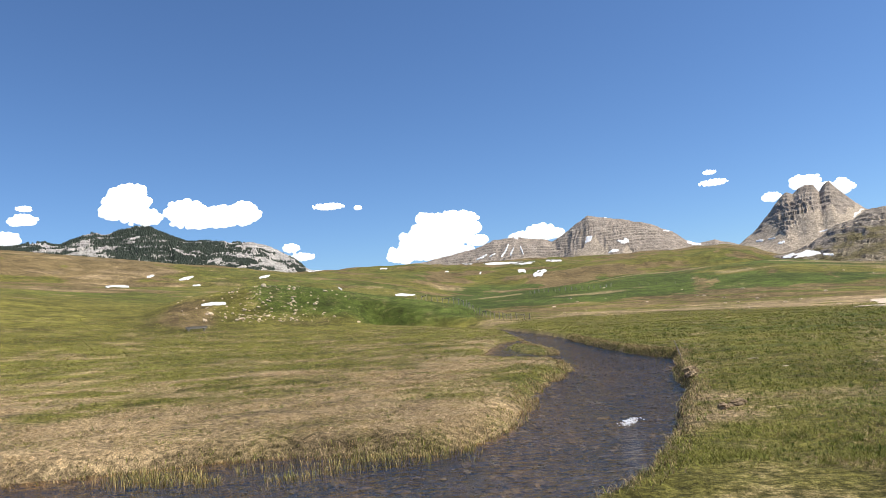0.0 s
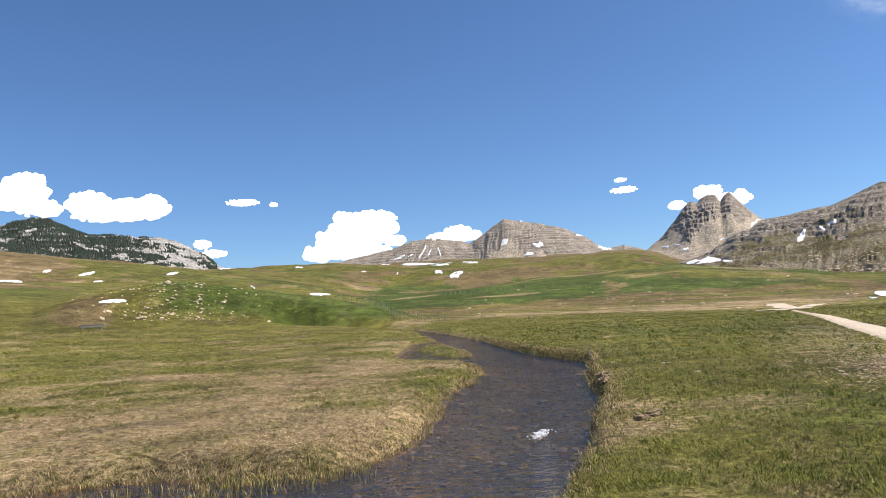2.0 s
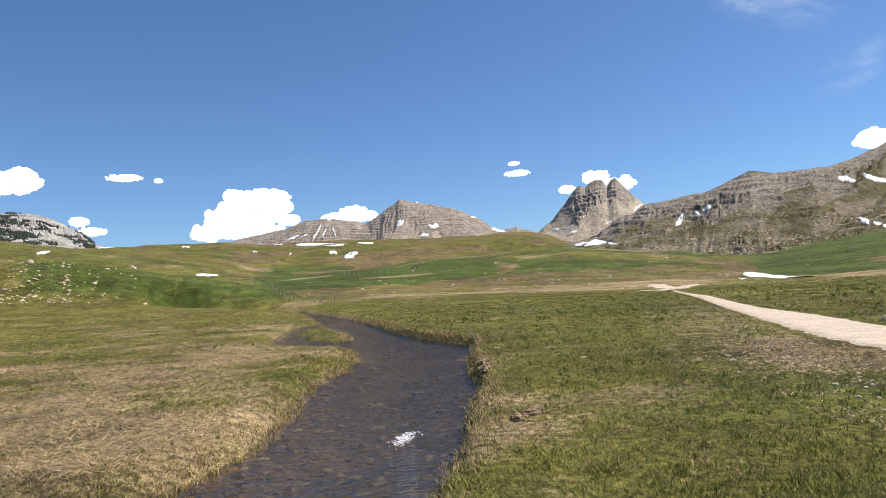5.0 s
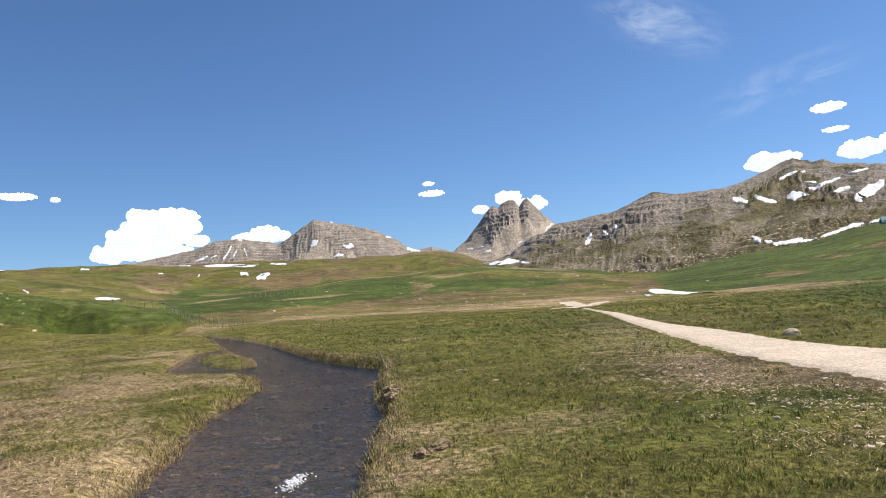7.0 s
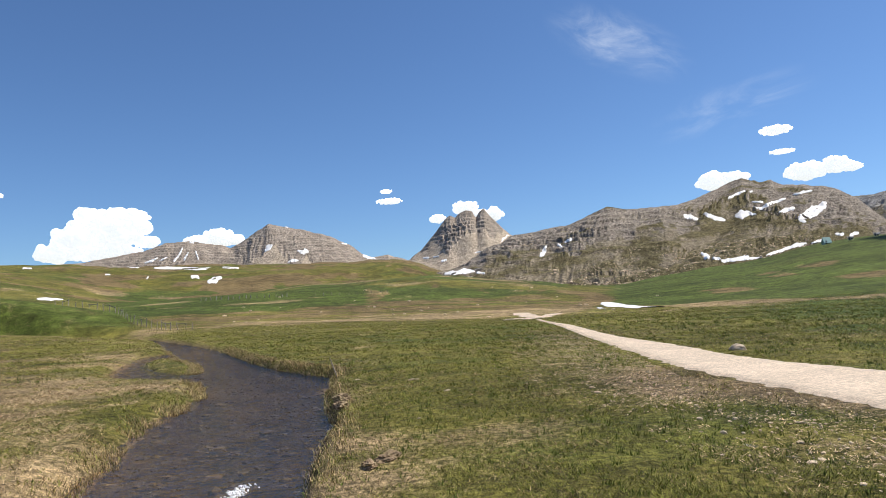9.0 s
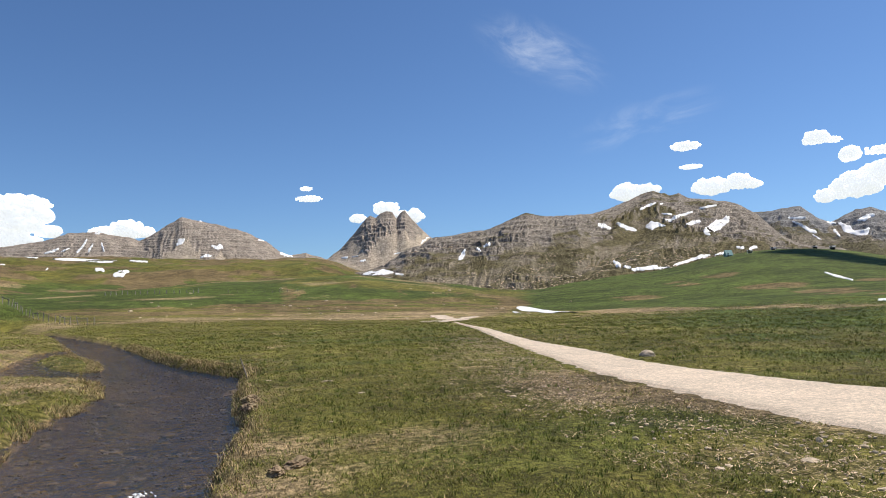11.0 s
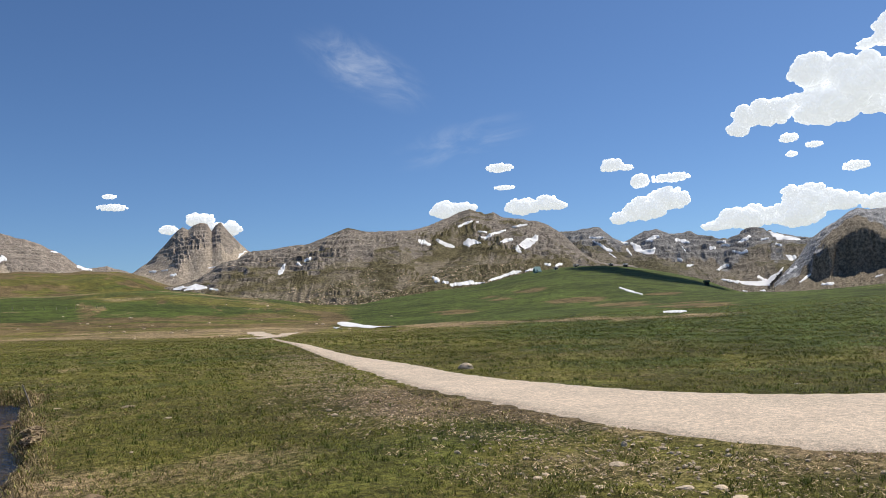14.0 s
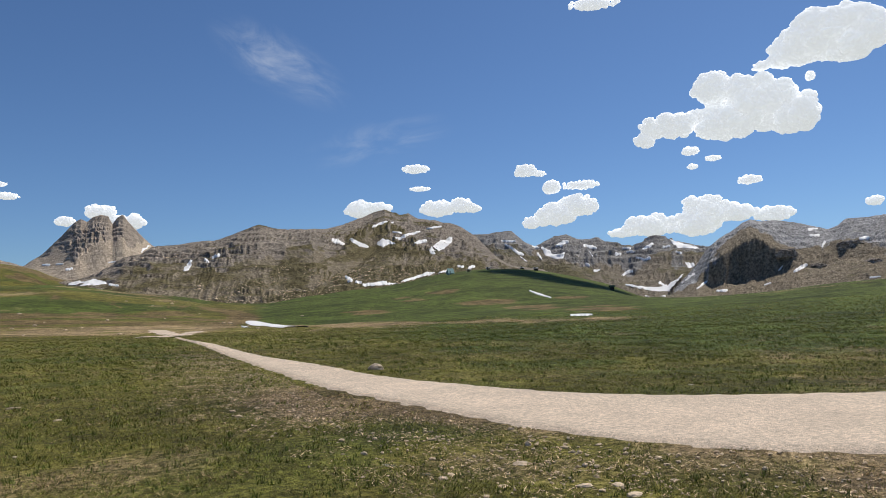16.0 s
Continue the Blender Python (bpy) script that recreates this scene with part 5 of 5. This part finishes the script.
def trough(az, r):
    x, y = spot(az, r)
    base = new("water_trough")
    base.matrix_world = pose(x, y, drop(x, y), 0, 0, -az + 8)
    part("basin", box(bmesh.new(), 2.4, 0.6, 0.25, 0, 0, 0.42, 0.04), M_WOOD, base)
    part("rim", box(bmesh.new(), 2.5, 0.7, 0.05, 0, 0, 0.57, 0.02), M_WOOD, base)
    for k in (-0.9, 0.9):
        part("leg", box(bmesh.new(), 0.15, 0.5, 0.4, k, 0, 0.12, 0.02), M_WOOD, base)
    tagged(base, "long grey wooden trough standing in the grass", "trough")


trough(-20.6, 88)

# ---- stones ----
stones = [stone_mesh("stone", k, 1.0, 0.75, 0.5, M_STONE) for k in range(7)]

flats = [stone_mesh("stone", k + 20, 1.0, 0.6, 0.5, M_FLAT) for k in range(5)]


def stone(x, y, size, k, turn, label, flat=1.0, group="stones beside the track", name="stone"):
    ob = new(name, stones[k % 7])
    ob.matrix_world = pose(x, y, height_at(x, y) + 0.02 * size * flat, 0, 0, turn) @ Matrix.Diagonal((size, size, size * flat, 1))
    return tagged(ob, label, "stone", group=group)


for i, (x, y, s) in enumerate([(8.45, 7.85, 0.19), (7.45, 7.45, 0.12), (7.8, 6.8, 0.11), (8.05, 6.6, 0.13), (7.45, 8.15, 0.09), (7.7, 6.3, 0.13), (9.15, 11.45, 0.07), (9.55, 11.7, 0.06),
                               (8.4, 6.2, 0.07), (7.65, 8.2, 0.08), (9.3, 11.0, 0.05), (9.0, 9.3, 0.06), (8.9, 8.4, 0.05), (8.2, 7.3, 0.05), (9.6, 12.6, 0.06), (8.6, 6.9, 0.05), (9.15, 6.6, 0.06),
                               (9.3, 5.9, 0.05), (7.2, 7.0, 0.06), (7.0, 8.8, 0.05), (8.3, 9.9, 0.05), (8.7, 10.5, 0.045)]):
    stone(x, y, s * 0.6, i, i * 67, "pale cream limestone lying in the stony grass", 0.6)
stone(17.15, 17.75, 0.27, 5, 70, "pale boulder at the edge of the gravel track", 1.1)
for i, (x, y, s) in enumerate([(7.85, 18.6, 0.24), (7.4, 15.9, 0.17), (5.65, 13.2, 0.10), (9.0, 15.6, 0.09), (6.9, 19.8, 0.13)]):
    stone(x, y, 0.6 * s, i + 3, i * 41, "flat pale stone sunk in the meadow grass", 0.4, "flat stones in the meadow").data = flats[i]
for i, (x, y, s) in enumerate([(1.05, 11.35, 0.09), (0.85, 10.95, 0.06), (1.3, 11.9, 0.05), (1.55, 12.9, 0.06), (2.0, 16.2, 0.07)]):
    ob = stone(x, y, s, i, i * 53, "wet brown stone at the stream's edge", 0.5, "stones in the stream")
    ob.data = flats[i % 5]
    ob.location.z = max(ob.location.z, WATER_Z - 0.3 * s)
stone(13.1, 6.55, 0.22, 1, 20, "flat grey stone pressed into the gravel track", 0.12)

rng = random.Random(11)
for i in range(230):
    az, r = rng.gauss(-15.2, 2.6), rng.uniform(97, 114)
    x, y = spot(az, r)
    ob = new("boulder", stones[i % 7])
    s = rng.uniform(0.10, 0.34) * (1.3 if rng.random() < 0.15 else 0.7)
    ob.matrix_world = pose(x, y, drop(x, y) + 0.15 * s, rng.uniform(-20, 20), rng.uniform(-20, 20), rng.uniform(0, 360)) @ Matrix.Diagonal((s, s, s * rng.uniform(0.6, 1.3), 1))
    tagged(ob, "pale limestone boulder on the grassy knoll", "boulder", group="boulders on the knoll")
for i in range(40):
    az, r = rng.uniform(8, 44), rng.uniform(105, 320)
    x, y = spot(az, r)
    ob = new("boulder", stones[i % 7])
    s = rng.uniform(0.18, 0.45) * (r / 150)
    ob.matrix_world = pose(x, y, drop(x, y) + 0.1 * s, 0, 0, rng.uniform(0, 360)) @ Matrix.Diagonal((s, s, s * 0.8, 1))
    tagged(ob, "pale stone lying on the far meadow", "stone", group="stones on the far meadow")

for i, (az, r, w, h) in enumerate([(26.4, 900, 8, 8), (27.6, 850, 9, 8), (79.5, 1000, 20, 15), (81.5, 960, 18, 12), (83.6, 1010, 24, 18), (84.8, 940, 16, 10)]):
    x, y = spot(az, r)
    w, h = 0.62 * w, 0.6 * h
    crag(x, y, drop(x, y) - 0.25 * h, w, 0.9 * w, 0.75 * h, -az + 25 * math.sin(i * 2.1), 3.0 + i * 1.7, "grey limestone crag jutting from the slope", M_CRAG, 5, 0.26)


# ---- loose cover: grass, straw, reeds, pebbles ----
def blades(name, x, y, z, tall, wide, lean, dry, material, seed, label, category, bent=True):
    """One mesh of blades: bent ones of three faces, or plain ones of a single face."""
    rng = np.random.default_rng(seed)
    n = len(x)
    a, b = rng.uniform(0, 2 * np.pi, n), rng.uniform(0, 2 * np.pi, n)
    root = np.stack([x, y, z], 1)
    side = np.stack([np.cos(a), np.sin(a), np.zeros(n)], 1) * (wide / 2)[:, None]
    over = np.stack([np.cos(b), np.sin(b), np.zeros(n)], 1)
    tip = root + over * (tall * lean)[:, None] + np.array([0, 0, 1.0]) * (tall * np.sqrt(np.maximum(0.04, 1 - lean ** 2)))[:, None]
    k = np.arange(n)[:, None]
    if bent:
        mid = root + over * (tall * lean * 0.35)[:, None] + np.array([0, 0, 1.0]) * (tall * 0.6 * np.sqrt(np.maximum(0.05, 1 - (lean * 0.6) ** 2)))[:, None]
        v = np.stack([root - side, root + side, mid + side * 0.8, mid - side * 0.8, tip], 1).reshape(-1, 3)
        f = np.concatenate([k * 5 + [[0, 1, 2]], k * 5 + [[0, 2, 3]], k * 5 + [[3, 2, 4]]])
    else:
        v = np.stack([root - side, root + side, tip], 1).reshape(-1, 3)
        f = k * 3 + [[0, 1, 2]]
    ob = link_mesh(name, v, f, material, shade_smooth=False)
    set_attribute(ob, "dry", np.repeat(dry, 5 if bent else 3))
    return tagged(ob, label, category, kind="stuff")


def meadow_grass(count, seed):
    rng = np.random.default_rng(seed)
    az = rng.uniform(-42, 92, count)
    r = np.exp(math.log(5.2) + (math.log(105) - math.log(5.2)) * rng.uniform(0, 1, count) ** 1.25)
    x, y = CX + r * np.sin(np.radians(az)), CY + r * np.cos(np.radians(az))
    ds = stream_distance(x, y) + 0.16 * fbm(x * 1.3, y * 1.3, 3, 41)
    dr = polygon_distance(x, y, ROAD) + 0.35 * fbm(x * 1.7, y * 1.7, 3, 71)
    dry, lush, brown, soil, stony = meadow_zones(x, y)
    tuft = fbm(x * 2.3, y * 2.3, 3, 77)
    keep = (ds > 0.02) & (dr > 0.02) & (rng.random(count) < np.clip(0.55 + 1.1 * tuft - 0.4 * stony, 0.08, 1))
    x, y, r, dry, lush, tuft = (v[keep] for v in (x, y, r, dry, lush, tuft))
    n = len(x)
    z = ground_z(x, y)
    p = np.clip(dry * 0.95 + 0.9 * fbm(x * 1.1, y * 1.1, 3, 78) + 0.5 * fbm(x * 5, y * 5, 2, 79) + 0.05 - 0.16 * smooth(-0.5, 1.5, x - np.interp(y, [3, 8, 12, 20, 30, 60, 90], [-3, 1.2, 2.6, 4.6, 5.6, 6.3, 4])), 0.02, 0.94)
    isdry = np.where(rng.random(n) < p, rng.uniform(0.65, 1.0, n), rng.uniform(0.0, 0.35, n) * (1.1 - 0.5 * lush))
    size = np.clip(r / 10, 1.0, 7.0)
    tall = rng.uniform(0.022, 0.058, n) * size ** 0.45 * np.where(isdry > 0.5, 1.25, 1.0) * (1 + 0.9 * np.clip(tuft, -0.3, 0.5))
    lean = np.where(isdry > 0.5, rng.uniform(0.8, 0.985, n), rng.uniform(0.55, 0.95, n))
    wide = rng.uniform(0.006, 0.012, n) * size ** 1.1
    blades("grass", x, y, z - 0.005, tall, wide, lean, isdry, M_BLADE, seed, "short green meadow grass mixed with dry straw", "grass", False)


meadow_grass(1150000, 21)


def tufts(count, seed):
    """Small dark green tufts standing out of the short turf, nine blades each."""
    rng = np.random.default_rng(seed)
    az = rng.uniform(-40, 90, count)
    r = np.exp(rng.uniform(math.log(5.5), math.log(60), count))
    x, y = CX + r * np.sin(np.radians(az)), CY + r * np.cos(np.radians(az))
    east = smooth(-0.5, 1.5, x - np.interp(y, [3, 8, 12, 20, 30, 60, 90], [-3, 1.2, 2.6, 4.6, 5.6, 6.3, 4]))
    keep = (stream_distance(x, y) > 0.3) & (polygon_distance(x, y, ROAD) > 0.5) & (rng.random(count) < (0.22 + 0.78 * east) * np.clip(0.6 + 1.5 * fbm(x * 0.4, y * 0.4, 3, 178), 0.1, 1))
    x, y, r = (np.repeat(v[keep], 9) for v in (x, y, r))
    n = len(x)
    size = np.clip(r / 12, 0.8, 3.5)
    x, y = x + rng.normal(0, 0.028, n) * size, y + rng.normal(0, 0.028, n) * size
    blades("grass_tufts", x, y, ground_z(x, y) - 0.005, rng.uniform(0.04, 0.10, n) * size ** 0.5, rng.uniform(0.008, 0.014, n) * size, rng.uniform(0.1, 0.75, n), rng.uniform(0, 0.5, n) ** 2, M_TUFT, seed,
           "dark green tufts standing in the short meadow turf", "grass", False)


tufts(9000, 26)


def bank_litter(count, seed):
    """Last year's bleached straw lying flat in swathes on the low bank."""
    rng = np.random.default_rng(seed)
    x, y = rng.uniform(-16, 5, count), 9.5 + 16 * rng.random(count) ** 1.5
    west = x < np.interp(y, [3, 8, 12, 20, 30, 60, 90], [-3, 1.2, 2.6, 4.6, 5.6, 6.3, 4]) - 0.3
    keep = west & (stream_distance(x, y) > 0.45) & (fbm(x * 0.7, y * 0.9, 4, 188) + 0.22 * smooth(17, 10, y) > 0.10 * rng.random(count) + 0.06)
    x, y = x[keep], y[keep]
    n = len(x)
    size = np.clip(np.hypot(x - CX, y - CY) / 11, 1, 2.2)
    blades("straw_litter", x, y, ground_z(x, y) + 0.015, rng.uniform(0.05, 0.15, n) * size ** 0.5, rng.uniform(0.006, 0.012, n) * size, rng.uniform(0.90, 0.99, n), rng.uniform(0.2, 1.0, n), M_LITTER, seed,
           "bleached straw lying flat on the low stream bank", "straw", False)


bank_litter(150000, 27)


def bank_straw(count, seed):
    rng = np.random.default_rng(seed)
    lines = np.concatenate([even(curve_points(LEFT_BANK[2:20], 8), 900), even(curve_points(RIGHT_BANK[6:20], 8), 700)])
    i = rng.integers(0, len(lines), count)
    x, y = lines[i, 0] + rng.normal(0, 0.22, count), lines[i, 1] + rng.normal(0, 0.22, count)
    ds = stream_distance(x, y) + 0.16 * fbm(x * 1.3, y * 1.3, 3, 41)
    keep = (ds > -0.10) & (ds < 0.45) & (fbm(x * 1.2, y * 1.2, 3, 80) > -0.22)
    x, y = x[keep], y[keep]
    n = len(x)
    z = np.maximum(ground_z(x, y), WATER_Z - 0.02)
    size = np.clip(np.hypot(x - CX, y - CY) / 11, 1, 2.2)
    dry = np.where(rng.random(n) < 0.78, rng.uniform(0.6, 1, n), rng.uniform(0, 0.3, n))
    blades("bank_straw", x, y, z, rng.uniform(0.05, 0.12, n) * size ** 0.5, rng.uniform(0.006, 0.010, n) * size, rng.uniform(0.6, 0.97, n), dry, M_BLADE, seed,
           "dry straw and tufts hanging over the stream bank", "straw")


bank_straw(42000, 22)


def verge_straw(count, seed):
    rng = np.random.default_rng(seed)
    x, y = rng.uniform(5, 19, count), rng.uniform(3, 27, count)
    dr = polygon_distance(x, y, ROAD)
    keep = (dr > 0.1) & (dr < 3.2) & (x < 11.5 + np.maximum(0, y - 14) * 0.6) & (fbm(x * 1.6, y * 1.6, 3, 88) + 0.25 * np.exp(-((dr - 1.4) / 0.9) ** 2) > 0.02)
    x, y = x[keep], y[keep]
    n = len(x)
    blades("verge_straw", x, y, ground_z(x, y) + 0.01, rng.uniform(0.03, 0.10, n), rng.uniform(0.007, 0.015, n), rng.uniform(0.95, 0.995, n), rng.uniform(0.7, 1.0, n), M_LITTER, seed,
           "dry straw litter lying along the track", "straw", False)


verge_straw(110000, 24)


def reeds(count, seed):
    rng = np.random.default_rng(seed)
    u = rng.uniform(0, 1, count)
    x = -4.6 + 5.0 * u + rng.normal(0, 0.15, count)
    y = np.interp(x, [-4.6, -3.8, -2.8, -2.1, -1.5, -0.8, 0.4], [9.7, 9.45, 9.2, 9.25, 9.6, 9.8, 10.1]) + rng.normal(0.05, 0.26, count)
    keep = (stream_distance(x, y) < 0.1) & (fbm(x * 1.6, y * 1.6, 3, 83) > -0.12 - 0.15 * (x > -2.6))
    x, y = x[keep], y[keep]
    n = len(x)
    blades("reeds", x, y, np.full(n, WATER_Z - 0.06), rng.uniform(0.06, 0.18, n), rng.uniform(0.007, 0.013, n), rng.uniform(0.05, 0.65, n), rng.uniform(0, 1, n) ** 1.5, M_REED, seed,
           "yellow-green reed shoots standing in shallow water", "reeds")


reeds(4200, 23)


def pebbles(name, x, y, z, size, material, seed, label, category):
    rng = np.random.default_rng(seed)
    bm = bmesh.new()
    bmesh.ops.create_icosphere(bm, subdivisions=1, radius=1.0)
    unit = np.array([v.co[:] for v in bm.verts])
    tri = np.array([[v.index for v in f.verts] for f in bm.faces])
    bm.free()
    n = len(x)
    a = rng.uniform(0, 2 * np.pi, n)
    s = size[:, None] * rng.uniform([0.7, 0.5, 0.3], [1.3, 0.9, 0.65], (n, 3))
    p = unit[None] * (1 + 0.6 * (rng.random((n, len(unit), 1)) - 0.5)) * s[:, None]
    c, q = np.cos(a)[:, None], np.sin(a)[:, None]
    v = np.stack([p[..., 0] * c - p[..., 1] * q + x[:, None], p[..., 0] * q + p[..., 1] * c + y[:, None], p[..., 2] + z[:, None]], -1).reshape(-1, 3)
    f = (tri[None] + (np.arange(n) * len(unit))[:, None, None]).reshape(-1, 3)
    return tagged(link_mesh(name, v, f, material, shade_smooth=False), label, category, kind="stuff")




rng = np.random.default_rng(31)
n = 8000
x, y = rng.uniform(-7, 8, n), np.exp(rng.uniform(math.log(5.5), math.log(30), n))
keep = stream_distance(x, y) < -0.08
x, y = x[keep], y[keep]
z = ground_z(x, y)
pebbles("bed_pebbles", x, y, z + 0.005, 0.018 + rng.exponential(0.022, len(x)), M_BEDSTONE, 32, "brown pebbles covering the bed of the stream", "pebbles")
n = 60000
x, y = rng.uniform(4, 26, n), rng.uniform(3, 32, n)
dr = polygon_distance(x, y, ROAD) + 0.35 * fbm(x * 1.7, y * 1.7, 3, 71)
want = np.exp(-((dr - 1.2) / 1.1) ** 2) * (0.45 + 1.6 * np.clip(fbm(x * 0.9, y * 0.9, 3, 85) + 0.1, 0, 1)) * (x < 11.5 + np.maximum(0, y - 14) * 0.6)
keep = (dr > 0.05) & (rng.random(n) < want)
x, y = x[keep], y[keep]
pebbles("verge_pebbles", x, y, ground_z(x, y) + 0.01, 0.009 + rng.exponential(0.007, len(x)), M_PEBBLE, 33, "pale gravel and pebbles scattered on the verge", "pebbles")
n = 9000
x, y = rng.uniform(8, 24, n), rng.uniform(0, 30, n)
keep = polygon_distance(x, y, ROAD) < -0.1
x, y = x[keep], y[keep]
pebbles("track_gravel", x, y, ground_z(x, y) + 0.026, rng.uniform(0.004, 0.010, len(x)), M_PEBBLE, 34, "loose pale gravel lying on the track", "gravel")


# boulders fallen from the crags
n = 9000
az, r = rng.uniform(26, 60, n), rng.uniform(640, 1000, n)
x, y = CX + r * np.sin(np.radians(az)), CY + r * np.cos(np.radians(az))
keep = (fbm(x / 60, y / 60, 4, 95) + 0.3 * smooth(900, 700, r) - 0.1 > 0.1 * rng.random(n))
x, y = x[keep], y[keep]
z = np.array([drop(a, b) for a, b in zip(x, y)])
pebbles("scree_boulders", x, y, z, np.minimum(0.5 + rng.exponential(0.55, len(x)), 3.0), M_PEBBLE, 35, "pale boulders scattered over the foot of the mountain", "boulders")


# ---- foam and clods ----
def foam(x0, y0):
    rng = np.random.default_rng(41)
    n = 170
    u = rng.normal(0, 1, n)
    x, y = x0 + 0.09 * u + rng.normal(0, 0.05, n), y0 + 0.17 * u + rng.normal(0, 0.05, n)
    pebbles("foam", x, y, np.full(n, WATER_Z + 0.01) + 0.03 * rng.random(n), rng.uniform(0.008, 0.022, n), M_SNOW, 42, "white foam where the stream ripples over a stone", "foam")


foam(2.75, 11.35)


def clod(x, y, sx, sy, sz, seed, turn, label):
    me = stone_mesh("turf_clod", seed, sx, sy, sz, M_CLOD, 4, 0.5)
    ob = new("turf_clod", me)
    ob.matrix_world = pose(x, y, height_at(x, y) + 0.02, 0, 0, turn)
    tagged(ob, label, "turf clod", group="eroded turf on the bank")


clod(4.25, 10.85, 0.17, 0.09, 0.06, 3, 25, "broken clod of dark earth and straw on the bank")
clod(3.98, 10.66, 0.11, 0.08, 0.05, 5, 70, "broken clod of dark earth and straw on the bank")
clod(5.45, 16.3, 0.16, 0.14, 0.09, 8, 10, "undercut lump of turf at the bend of the bank")
clod(5.2, 15.6, 0.17, 0.13, 0.08, 9, 50, "undercut lump of turf at the bend of the bank")
clod(6.45, 20.9, 0.34, 0.2, 0.09, 12, 40, "straw-covered lip of turf over the water")


def stick(x, y):
    bm = bmesh.new()
    bmesh.ops.create_cone(bm, cap_ends=True, segments=6, radius1=0.02, radius2=0.012, depth=0.6, matrix=Matrix.Translation((0, 0, 0.3)))
    me = bpy.data.meshes.new("stick")
    bm.to_mesh(me)
    bm.free()
    me.materials.append(M_WOOD)
    ob = new("stick", me)
    ob.matrix_world = pose(x, y, height_at(x, y) - 0.05, 0, -25, 30)
    tagged(ob, "weathered stick leaning at the stream's bend", "stick")


stick(6.9, 21.4)
